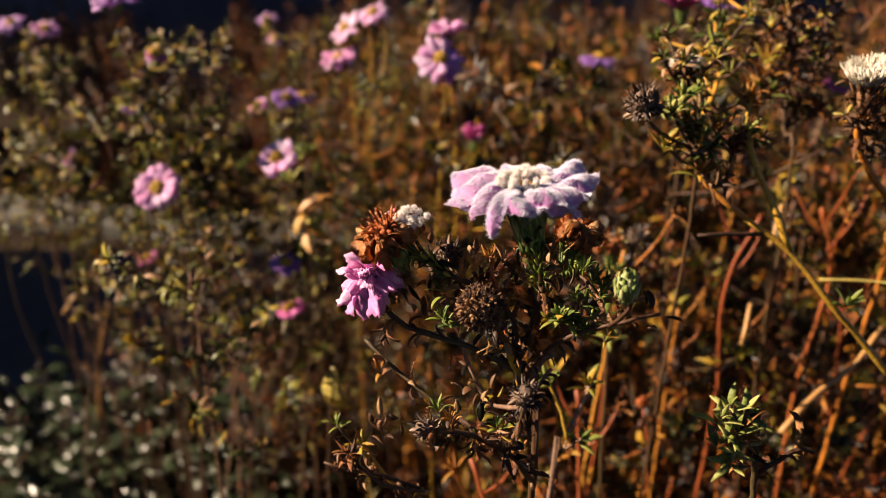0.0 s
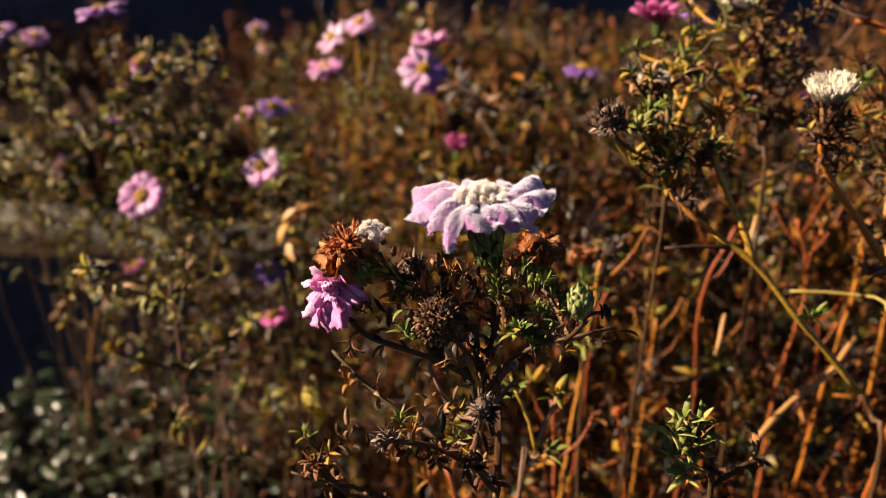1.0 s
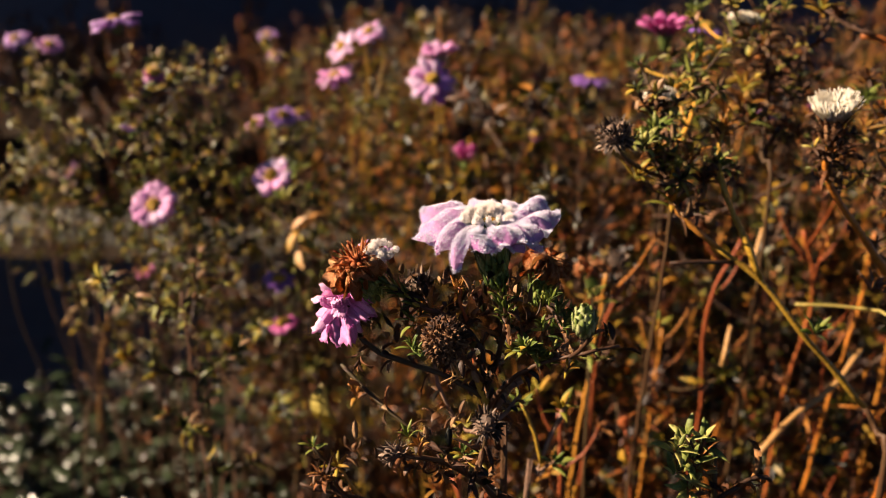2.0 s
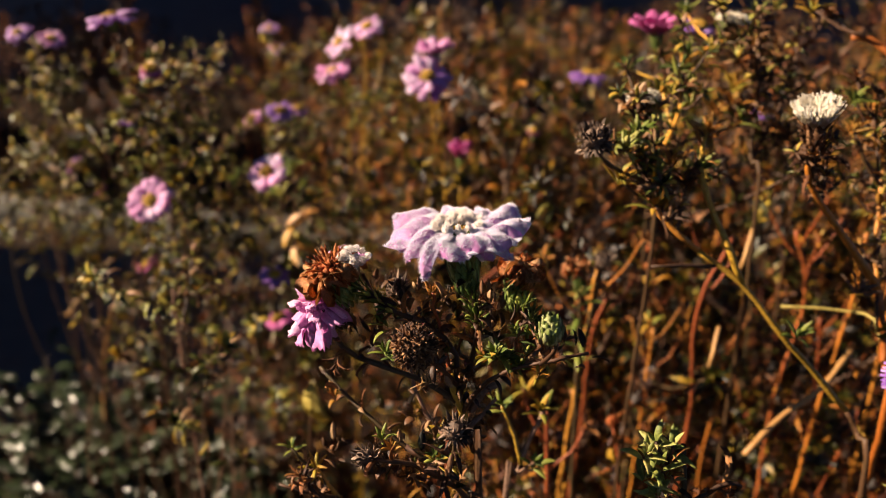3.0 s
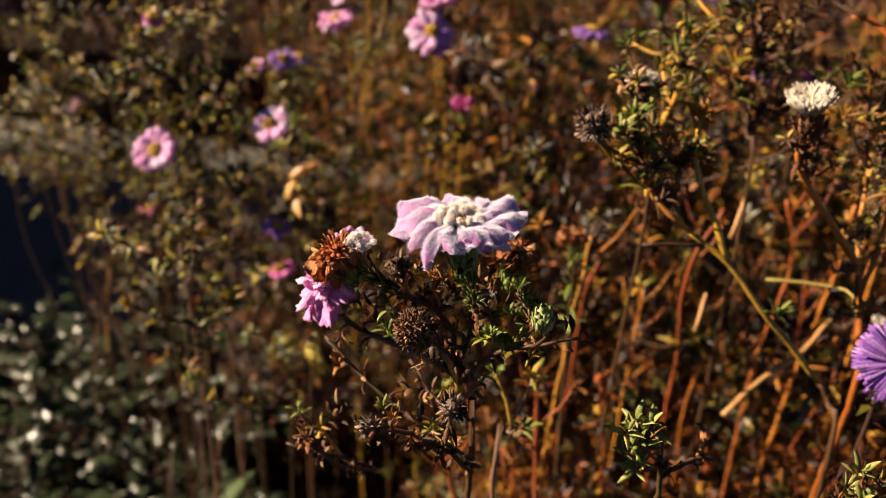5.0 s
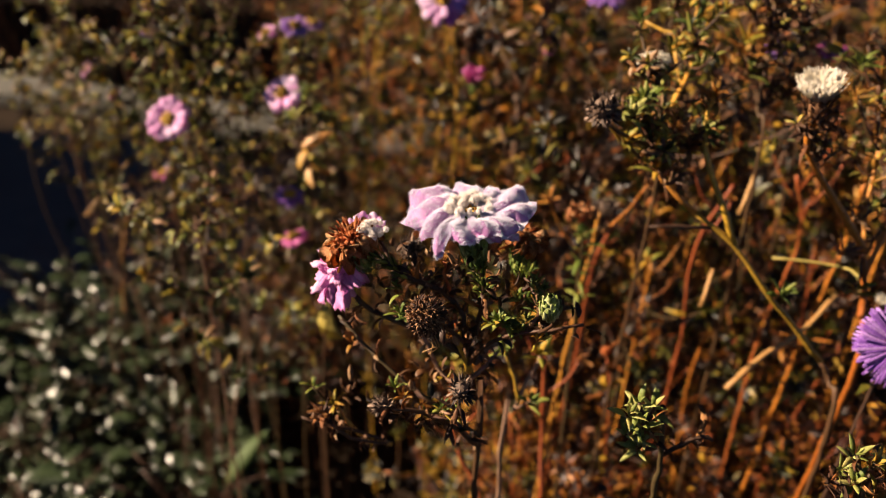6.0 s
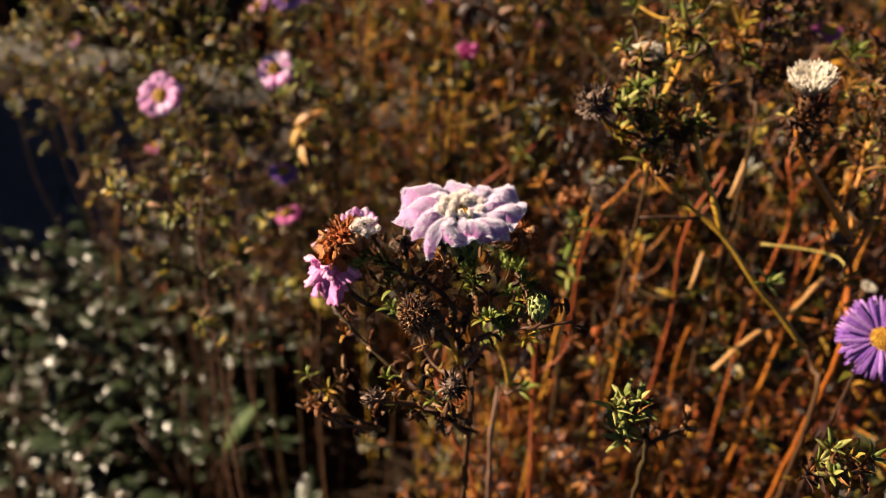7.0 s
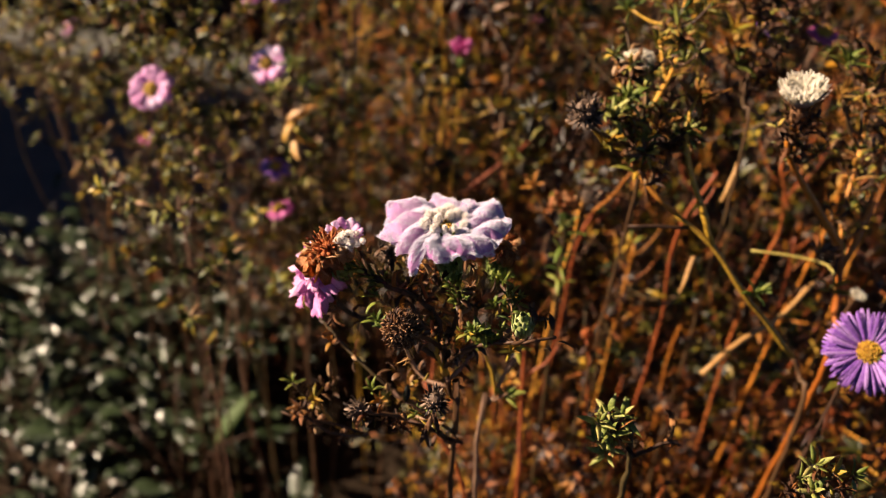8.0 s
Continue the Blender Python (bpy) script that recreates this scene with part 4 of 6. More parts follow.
branch([(0.0326, 0.2305, 0.6993), (0.0226, 0.2375, 0.6957), (0.0156, 0.2416, 0.7012), (0.0114, 0.2435, 0.7116), (0.0096, 0.2467, 0.7198)], 0.0012, 0.0009, m_greystem)
branch([(0.0309, 0.2295, 0.7024), (0.0372, 0.2363, 0.7057), (0.0422, 0.2426, 0.7077)], 0.0011, 0.0009, m_greystem, 0.006)
branch([(0.0366, 0.2287, 0.6728), (-0.0006, 0.2358, 0.6980), (-0.0183, 0.2478, 0.7077), (-0.0267, 0.2543, 0.7135)], 0.0012, 0.0009, m_darkstem, 0.006)
branch([(0.0276, 0.2299, 0.7171), (0.0192, 0.2347, 0.7297), (0.0100, 0.2435, 0.7389), (0.0046, 0.2501, 0.7451)], 0.0011, 0.0009, m_darkstem, 0.006)
branch([(0.0259, 0.2293, 0.7211), (0.0225, 0.2319, 0.7362), (0.0189, 0.2310, 0.7503), (0.0184, 0.2319, 0.7555)], 0.001, 0.0008, m_redstem, 0.006, m_orange)

# shoots
tuft(hero, (0.0526, 0.2292, 0.7497), (0.05, -0.2, 1), 12, 0.0065, 0.0014, m_green, 0.6)
tuft(hero, (0.0394, 0.2142, 0.7423), (-0.4, -0.4, 0.9), 20, 0.0062, 0.0023, m_green, 1.05)
tuft(hero, (0.0429, 0.2161, 0.7414), (0.2, -0.4, 0.9), 15, 0.0058, 0.0021, m_green, 1.05)
tuft(hero, (0.0545, 0.2237, 0.7464), (0.3, -0.3, 0.9), 12, 0.0058, 0.0015, m_green, 0.9)
tuft(hero, (0.0501, 0.2189, 0.7400), (0.0, -0.4, 0.8), 10, 0.0062, 0.0016, m_green, 1.1)
tuft(hero, (0.0477, 0.2325, 0.7419), (-0.2, -0.3, 0.9), 13, 0.0056, 0.0019, m_green, 0.9)
tuft(hero, (0.0520, 0.2382, 0.7506), (0.4, -0.3, 0.8), 11, 0.0056, 0.0018, m_green, 0.9)
tuft(hero, (0.0559, 0.2268, 0.7488), (0.3, -0.3, 0.9), 13, 0.0058, 0.0019, m_green, 0.9)
tuft(hero, (0.0470, 0.2174, 0.7363), (-0.1, -0.5, 0.5), 12, 0.0060, 0.0020, m_green, 1.1)
tuft(hero, (0.0605, 0.2240, 0.7448), (0.4, -0.4, 0.5), 10, 0.0058, 0.0018, m_dryleaf, 1.1)
tuft(hero, (0.0039, 0.2229, 0.7360), (-0.2, -0.4, 0.8), 10, 0.0058, 0.0019, m_green, 1.0)
tuft(hero, (0.0356, 0.2136, 0.7408), (-0.8, -0.4, 0.3), 4, 0.0075, 0.0024, m_yellow, 0.6)
tuft(hero, (0.0449, 0.2162, 0.7387), (0.1, -0.4, 0.9), 9, 0.0056, 0.0014, m_green, 0.7)
tuft(hero, (0.0020, 0.2220, 0.7392), (-0.2, -0.4, 0.9), 10, 0.0059, 0.0014, m_green, 0.7)
tuft(hero, (0.0015, 0.2269, 0.7462), (-0.6, -0.2, 0.8), 6, 0.0087, 0.0017, m_green, 0.9)
tuft(hero, (0.0182, 0.2321, 0.7560), (0.05, -0.3, 1), 13, 0.0068, 0.0015, m_orange, 0.8)
tuft(hero, (0.0034, 0.2449, 0.7428), (0.0, -0.2, 1), 8, 0.0062, 0.0014, m_green, 0.8)
tuft(hero, (-0.0375, 0.2428, 0.6848), (-0.2, -0.4, 0.9), 9, 0.0062, 0.0016, m_green, 1.0)
tuft(hero, (-0.0278, 0.2415, 0.6758), (0.0, -0.6, 0.8), 9, 0.0081, 0.0020, m_yellow, 1.3)
tuft(hero, (0.0013, 0.2196, 0.7059), (0.0, -0.3, 1), 8, 0.0059, 0.0015, m_green, 0.7)
tuft(hero, (0.0058, 0.2115, 0.7071), (0.1, -0.4, 0.9), 9, 0.0062, 0.0015, m_orange, 0.8)
tuft(hero, (0.0203, 0.2049, 0.7086), (0.0, -0.4, 0.9), 8, 0.0062, 0.0016, m_green, 0.9)
tuft(hero, (0.0223, 0.2052, 0.7065), (0.2, -0.4, 0.9), 7, 0.0062, 0.0014, m_yellow, 1.1)
tuft(hero, (0.0543, 0.2113, 0.7369), (0.2, -0.3, 0.9), 7, 0.0056, 0.0014, m_yellow, 1.0)
tuft(hero, (-0.0208, 0.2504, 0.7033), (0.0, -0.4, 0.9), 6, 0.0068, 0.0019, m_orange, 0.9)
tuft(hero, (0.0131, 0.2077, 0.6969), (0.1, -0.5, -0.6), 9, 0.0068, 0.0015, m_dryleaf, 1.1)
tuft(hero, (-0.0185, 0.2420, 0.7203), (-0.2, -0.2, -0.8), 7, 0.0074, 0.0015, m_dryleaf, 1.0)
branch([(-0.0023, 0.2420, 0.6540), (-0.0175, 0.2418, 0.6594), (-0.0233, 0.2411, 0.6690), (-0.0277, 0.2414, 0.6754)], 0.0012, 0.0009, m_olive)
branch([(-0.0233, 0.2411, 0.6690), (-0.0320, 0.2420, 0.6772), (-0.0370, 0.2423, 0.6837)], 0.0009, 0.0007, m_darkstem)
branch([(-0.0023, 0.2420, 0.6540), (-0.0205, 0.2399, 0.6631), (-0.0335, 0.2364, 0.6684), (-0.0416, 0.2372, 0.6708)], 0.001, 0.0007, m_darkstem, 0.006)
big = Geo()
big.blade(Matrix(), 0.038, 0.017, 0.9, 0.30, 0.3, 14, peak=0.45)
hang = Matrix(((-0.848, 0.10, -0.53, 0), (0.53, 0.0, -0.848, 0), (-0.08, -0.99, 0.0, 0), (0, 0, 0, 1)))
LEAFY = [(-0.075, 0.45, -0.01), (-0.078, 0.445, 0.3), (-0.076, 0.434, 0.52), (-0.0685, 0.432, 0.606)]
yellowed = thing("aster_plant", LEAFY[0], "thin aster stalk with one broad pale yellow leaf", "aster", "asters of the flower bed")
stem(yellowed, LEAFY, 0.0013, 0.0009, m_darkstem)
part("leaf", big.mesh("leaf", m_wither), yellowed, Matrix.Translation(LEAFY[3]) @ hang, "pale yellow withered leaf")

# the crowd of small shrivelled leaves along the twigs
crowd, fresh = Geo(), Geo()
for pts in TWIGS:
    for p, q in zip(spline(pts, 0.0022), spline(pts, 0.0022)[1:]):
        for k in range(rng.choice((0, 0, 1, 1))):
            g = fresh if rng.random() < 0.10 else crowd
            m = axis_pose(p, q - p, rng.uniform(0, 6.28)) @ around(0, rng.uniform(-1.0, 0.9), 0.0006)
            g.blade(m, rng.uniform(0.003, 0.007), rng.uniform(0.0014, 0.0026), rng.uniform(-0.4, 1.2), 0.4, rng.uniform(-1.2, 1.2), 5, curl=rng.choice((0, 0.3, 0.8)), peak=0.42)
for p in ((0.0124, 0.2407, 0.7453), (0.0202, 0.2351, 0.7390), (0.0101, 0.2419, 0.7350), (0.0355, 0.2296, 0.7516), (0.0378, 0.2338, 0.7403), (0.0254, 0.2321, 0.7500), (0.0421, 0.2392, 0.7400), (0.0214, 0.2352, 0.7172), (0.0046, 0.2428, 0.7319), (0.0318, 0.2394, 0.7274), (0.0485, 0.2336, 0.7338), (0.0627, 0.2140, 0.7433), (-0.0002, 0.2403, 0.7450), (-0.0100, 0.2458, 0.7321), (0.0116, 0.2244, 0.7040), (0.0067, 0.2114, 0.6986), (0.0190, 0.2103, 0.6951), (-0.0202, 0.2428, 0.6841)):
    for k in range(11):
        g = fresh if rng.random() < 0.14 else crowd
        at = Vector(p) + Vector((rng.gauss(0, 0.0045), rng.gauss(0, 0.004), rng.gauss(0, 0.0045)))
        g.blade(axis_pose(at, (rng.gauss(0, 1), rng.gauss(0, 1), rng.gauss(0.3, 1))), rng.uniform(0.004, 0.008), rng.uniform(0.0015, 0.0028), rng.uniform(-0.4, 1.2), 0.4, rng.uniform(-1.5, 1.5), 5, curl=rng.choice((0, 0.3, 0.8)), peak=0.42)
tagged(part("withered_foliage", crowd.mesh("withered_foliage", m_shrivel), hero, None, "small dark shrivelled leaves"), kind="stuff")
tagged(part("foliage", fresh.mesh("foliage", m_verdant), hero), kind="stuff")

# green scale leaves clothing the flower stalks
for pts, n in (([(0.0345, 0.2205, 0.7474), (0.0312, 0.2167, 0.7611), (0.0292, 0.2161, 0.7690)], 60), ([(0.0054, 0.2282, 0.7495), (-0.0039, 0.2277, 0.7567), (-0.0100, 0.2268, 0.7600)], 44), ([(0.0486, 0.2417, 0.7440), (0.0500, 0.2450, 0.7500)], 26)):
    line = spline(pts, 0.0006)
    for k in range(n):
        a = min(len(line) - 2, int(len(line) * k / n))
        leaf(hero, axis_pose(line[a], line[a + 1] - line[a], k * 2.4) @ around(0, 1.25 + rng.uniform(-0.35, 0.15), 0.0016), rng.uniform(0.0035, 0.0058), rng.uniform(0.0012, 0.0018), m_green)

# the frosted bloom
bloom_at = Vector((0.0275, 0.2196, 0.7812))
bm_pose = axis_pose(bloom_at, (0.0, -0.02, 1.0))
g = Geo()
bracts(g, 0.0062, 0.0170, 8, 11, length=0.0062)
bloom = part("flower_head", g.mesh("flower_head", m_calyx), hero, axis_pose(bloom_at - Vector((0.0, 0.0, 0.0025)), (-0.16, 0.05, 1.0)), "frosted pink bloom on a green scaly cup")
# angle round the axis (0: right, 90: away), length, width, bend on the way, first rise
PETALS = [(8, 20, 13.5, 0.45, 0.40), (38, 19, 12.5, 0.35, 0.29), (72, 17, 12.0, 0.35, 0.18), (107, 18, 12.0, 0.4, 0.14), (143, 24, 14.5, 0.65, 0.17), (177, 23, 13.0, 1.4, 0.26),
          (205, 21, 11.0, 1.9, 0.28), (236, 24, 4.6, 2.4, 0.12), (262, 15.5, 9.5, 1.5, 0.26), (293, 15, 9.5, 1.5, 0.30), (323, 17.5, 10.0, 1.1, 0.36), (346, 19, 10.5, 0.8, 0.38),
          (308, 14, 6.5, 1.7, 0.08), (25, 20, 11.0, 0.8, 0.24), (160, 21, 10.5, 1.5, 0.06), (352, 19, 9.0, 1.9, 0.10)]
crystals, sway = Geo(), random.Random(11)
for k, (deg, length, width, bend, rise) in enumerate(PETALS):
    m = bm_pose @ around(radians(deg - 90 + sway.uniform(-5, 5)), rise + sway.uniform(-0.05, 0.05), 0.0025, 0.0009 * (k % 2)) @ Matrix.Rotation(sway.uniform(-0.14, 0.14) + 0.24 * math.cos(radians(deg)), 4, "Y")
    g = Geo()
    g.petal(Matrix(), length * 0.001, width * 0.00115, bend * 0.4, 0.0007, 12, bend * 0.7 + 0.15, 0.45, 0.13, k, hood=sway.uniform(0.10, 0.24))
    part("petal", g.mesh("petal", m_rose), bloom, m)
    skin = g.v[:91]
    for c in range(15000):
        i = min(11, int((rng.random() ** 0.8) * 12))
        j = rng.randrange(6)
        s, u = rng.random(), rng.random()
        a, b, c2, d = skin[i * 7 + j], skin[i * 7 + j + 1], skin[i * 7 + 7 + j], skin[i * 7 + 8 + j]
        q = a.lerp(b, u).lerp(c2.lerp(d, u), s)
        nrm = (b - a).cross(c2 - a).normalized()
        up = (m.to_3x3() @ nrm).z
        patch = noise.noise(m @ q * 260) * 0.5
        edge = 0.25 if (j in (0, 5) or i > 10) and patch > -0.12 else 0.0
        if rng.random() > 1.25 * max(0.0, up) ** 1.7 - 0.08 + edge * 0.6 + patch * 0.8 + 0.3 * (i < 4) + 0.3 * (deg < 70):
            continue
        way = nrm + Vector((rng.gauss(0, 0.6), rng.gauss(0, 0.6), rng.gauss(0, 0.3)))
        crystals.spike(m @ q, m.to_3x3() @ way, rng.uniform(0.00025, 0.00075) * (1.9 if edge else 1), rng.uniform(0.00004, 0.00009))
tagged(part("frost", crystals.mesh("frost", m_frost, False), bloom, None, "white hoar frost crystals"), kind="stuff")
d = Geo()
florets(d, 0.0020, 20, 0.0022, 0.3)
part("disc", d.mesh("disc", m_disc), bloom, bm_pose, "yellow disc florets")
d = Geo()
for k, (deg, r0, tall_, fat) in enumerate(((195, 7.8, 3.4, 1.5), (228, 6.2, 2.6, 1.2), (155, 7.0, 3.4, 1.3), (120, 5.6, 3.8, 1.6), (88, 6.6, 4.4, 1.9), (55, 5.2, 4.0, 1.6), (28, 6.8, 3.2, 1.4), (350, 6.0, 2.6, 1.2), (300, 5.0, 2.8, 0.9), (262, 4.6, 2.4, 0.8), (75, 2.6, 4.0, 1.0), (170, 3.2, 3.6, 1.0))):
    a, r0, tall_, fat = radians(deg - 90), r0 * 0.001, tall_ * 0.001, fat * 0.001
    for c in range(8):
        d.blade(around(a + rng.uniform(-0.25, 0.25), rng.uniform(0.6, 1.4), r0 * 0.75, 0.0006), tall_, 0.0014, rng.uniform(-0.6, 0.8), 0.2, 0, 3, 0.6)
    d.lump(Matrix.Rotation(a, 4, "Z") @ Matrix.Translation((0, r0, 0.0008 + tall_ * 0.5)), fat * 0.5, 0.3, 6, 8, k, 1.2)
    for c in range(1300):
        w = Vector((rng.gauss(0, 1), rng.gauss(0, 1), rng.gauss(0.3, 1))).normalized()
        p = Vector((0, r0, 0.0008 + tall_ * 0.55)) + Vector((w.x * fat, w.y * fat, w.z * tall_ * 0.45)) * rng.uniform(0.6, 1.35)
        d.spike(Matrix.Rotation(a, 3, "Z") @ p, w + Vector((rng.gauss(0, 0.5), rng.gauss(0, 0.5), rng.gauss(0.2, 0.5))), rng.uniform(0.0006, 0.0017), 0.00014)
tagged(part("floret_frost", d.mesh("floret_frost", m_rime, False), bloom, bm_pose, "florets furred with white frost"), kind="stuff")


def dead_bloom(parent, p, way, radius, count, material, label, cup=0.006, height=0.012, curl=1.6, frost=0, slim=0.26, fall=1.3, thread=0.62, outer=None):
    """A withered bloom: scaly cup and a tangle of curled dry petals, each shrunken and twisted."""
    m = axis_pose(p, way)
    g = Geo()
    bracts(g, cup, height, 5, 11, 0.05, 0.005)
    head = part("dried_flower_head", g.mesh("dried_flower_head", m_calyx), parent, m @ Matrix.Translation((0, 0, -0.001)), label)
    for k in range(count):
        g = Geo()
        s = math.sqrt((k + 0.5) / count)
        if s < thread:
            g.blade(Matrix(), radius * rng.uniform(0.5, 0.85), radius * rng.uniform(0.05, 0.10), rng.uniform(-0.2, 0.7), 0.6, rng.uniform(-1, 1), 6, tip=0.6, curl=rng.uniform(-0.3, 1.0), peak=0.7)
            tilt = 1.5 - 0.7 * s + rng.uniform(-0.25, 0.25)
        else:
            g.blade(Matrix(), radius * rng.uniform(0.4, 0.85), radius * rng.uniform(0.12, slim), rng.uniform(0.4, curl), rng.uniform(0.5, 1.1), rng.uniform(-2.2, 2.2), 9, tip=0.5, curl=rng.uniform(0.2, curl * 1.6), peak=0.6, wave=0.25)
            tilt = 1.5 - fall * s + rng.uniform(-0.8, 0.8)
        part("petal", g.mesh("petal", outer if outer and s >= thread else material), head, m @ around(k * 2.4 + rng.uniform(-0.4, 0.4), tilt, radius * 0.42 * s, 0.001) @ Matrix.Rotation(rng.uniform(-1.0, 1.0), 4, "Y"))
    d = Geo()
    florets(d, cup * 0.8, 36, radius * 0.4, 0.4)
    part("disc", d.mesh("disc", material), head, m)
    if frost:
        d = Geo()
        for k in range(45):
            at = Vector((0.0066, 0.0, 0.0066)) + Vector((rng.triangular(-0.006, 0.006), rng.triangular(-0.0045, 0.0045), rng.triangular(-0.005, 0.004)))
            d.lump(Matrix.Translation(at), rng.uniform(0.0006, 0.0012), 0.3, 5, 7, k)
            for c in range(frost // 45):
                w = Vector((rng.gauss(0, 1), rng.gauss(0, 1), rng.gauss(0, 1))).normalized()
                d.spike(at + w * 0.0007, w, rng.uniform(0.0004, 0.0010), 0.00012)
        tagged(part("frost", d.mesh("frost", m_rime, False), head, Matrix.Translation(m.translation), "white frost"), kind="stuff")
    return head


dead_bloom(hero, (-0.0150, 0.2264, 0.7638), (-0.40, -0.25, 0.9), 0.0102, 130, m_rust, "rust-brown withered bloom with a frosted edge", 0.0056, 0.012, 3.2, frost=4200, slim=0.40, fall=1.5, thread=0.66, outer=m_tan)
dead_bloom(hero, (0.0496, 0.2477, 0.7566), (0.15, -0.2, 1.0), 0.0088, 110, m_tan, "orange-brown crumpled dead bloom on a green cup", 0.0052, 0.014, 3.2, slim=0.42, fall=0.85, thread=0.1)

# drooping pink bloom
m = axis_pose((-0.0212, 0.2387, 0.7472), (-0.55, -0.36, 0.74))
g = Geo()
bracts(g, 0.006, 0.012, 5, 11)
head = part("flower_head", g.mesh("flower_head", m_darkstem), hero, m, "pink bloom with curled drooping petals")
for k in range(140):
    g = Geo()
    a = k * 2.39996
    inner = k < 50
    if inner:
        g.petal(Matrix(), rng.uniform(0.007, 0.012), rng.uniform(0.0024, 0.0044), rng.uniform(-0.6, 1.2), 0.0003, 8, rng.uniform(-0.8, 1.8), 0.5, 0.14, k, hood=0.3)
    else:
        g.petal(Matrix(), rng.uniform(0.0115, 0.0190), rng.uniform(0.0032, 0.0058), rng.uniform(0.3, 1.7), 0.0004, 10, rng.uniform(-0.6, 2.2), 0.5, 0.20, k, hood=rng.uniform(0.15, 0.5))
    m2 = m @ around(a + rng.uniform(-0.35, 0.35), rng.uniform(0.4, 1.4) if inner else rng.uniform(-0.55, 0.3), 0.0025, 0.001)
    if m2.to_3x3().col[1].x > 0.25:
        m2 = m2 @ Matrix.Scale(0.72, 4)
    part("petal", g.mesh("petal", m_hot if k % 11 == 0 else m_pink), head, m2 @ Matrix.Rotation(rng.uniform(-0.7, 0.7), 4, "Y"))
d = Geo()
florets(d, 0.0014, 9, 0.002)
part("disc", d.mesh("disc", m_tan), head, m, "tan withered florets")

# small frosted pink bloom behind the withered one
flower(hero, (-0.0120, 0.2428, 0.7601), (0.1, 0.0, 1.0), 0.0095, 18, m_bloom, 0.35, 0.9, 0.0040, "small lilac bloom furred with frost", False, 0.004)
branch([(0.0010, 0.2308, 0.7453), (-0.0039, 0.2380, 0.7529), (-0.0071, 0.2420, 0.7578)], 0.0011, 0.0009, m_darkstem)


def seed_ball(parent, p, radius, count, material, label, size=0.0045, rough=0.6, core=0.8, way=(0, 0, 1), up=0.0):
    """A dried seed head: dark core under crowded, curled husks."""
    m = axis_pose(p, way, rng.uniform(0, 6))
    g = Geo()
    g.lump(Matrix(), radius * core, 0.12, 8, 10, 3)
    for k in range(count):
        z = 1 - 2 * (k + 0.5) / count
        a = k * 2.39996
        w = Vector((math.sqrt(1 - z * z) * math.cos(a), math.sqrt(1 - z * z) * math.sin(a), z))
        lean_to = w + Vector((rng.gauss(0, rough), rng.gauss(0, rough), rng.gauss(0, rough) + up))
        g.blade(axis_pose(w * radius * core * 0.9, lean_to, rng.uniform(0, 6)) @ Matrix.Rotation(1.4, 4, "X"), size * rng.uniform(0.6, 1.3), size * rng.uniform(0.3, 0.5), rng.uniform(-0.3, 1.4), 0.25, rng.uniform(-1, 1), 3, tip=0.35)
    return part("seed_head", g.mesh("seed_head", material), parent, m, label)


seed_ball(hero, (0.0139, 0.2030, 0.7492), 0.0074, 620, m_brown, "round dark brown crumbled seed head", 0.0027, 0.55, 0.74)


def spiny_head(parent, p, radius, count, material, label, way=(0, -0.3, 1), spread=1.2, long=1.15):
    """A dead cup with stiff, pointed, outward-bent bracts."""
    m = axis_pose(p, way, rng.uniform(0, 6))
    g = Geo()
    g.lump(Matrix(), radius * 0.7, 0.12, 7, 9, 5, 1.1)
    for k in range(count):
        s = (k + 0.5) / count
        g.blade(around(k * 2.39996, 1.35 - spread * 1.7 * s + rng.uniform(-0.15, 0.15), radius * 0.5, radius * (0.4 - 0.9 * s)), radius * long * rng.uniform(0.35, 0.9), radius * rng.uniform(0.12, 0.30), rng.uniform(-2.0, 1.2), 0.3, rng.uniform(-0.8, 0.8), 5, peak=0.35, curl=rng.uniform(-0.8, 0.6))
    return part("seed_head", g.mesh("seed_head", material), parent, m, label)


spiny_head(hero, (0.0269, 0.1938, 0.7253), 0.0046, 70, m_ash, "grey spiny dried head")
spiny_head(hero, (-0.0027, 0.2065, 0.7057), 0.0044, 64, m_ash, "dark spiny dried head", (-0.8, -0.2, 0.3))
spiny_head(hero, (0.0040, 0.2515, 0.7487), 0.0054, 100, m_ash, "grey dried head behind the bloom", (0, -0.1, 1), 0.5)

tuft(hero, (-0.0319, 0.2319, 0.6790), (-0.4, -0.3, 0.6), 15, 0.0085, 0.0020, m_dryleaf, 1.2)
tuft(hero, (-0.0300, 0.2315, 0.6760), (-0.6, -0.3, -0.2), 10, 0.0075, 0.0018, m_dryleaf, 1.1)
branch([(-0.0023, 0.2420, 0.6540), (-0.0192, 0.2328, 0.6641), (-0.0288, 0.2321, 0.6737)], 0.0010, 0.0008, m_darkstem, 0.006)
for k in range(4):
    branch([(0.0157, 0.2023, 0.7433), Vector((0.0168, 0.2010, 0.7386)) + Vector((rng.uniform(-0.003, 0.003), 0, 0)), Vector((0.0163, 0.2000, 0.7345)) + Vector((rng.uniform(-0.004, 0.004), 0, rng.uniform(0, 0.004)))], 0.0003, 0.0002, m_straw)
branch([(0.0324, 0.2302, 0.7096), (0.0369, 0.2312, 0.7174), (0.0414, 0.2314, 0.7204)], 0.0017, 0.0021, m_greystem)

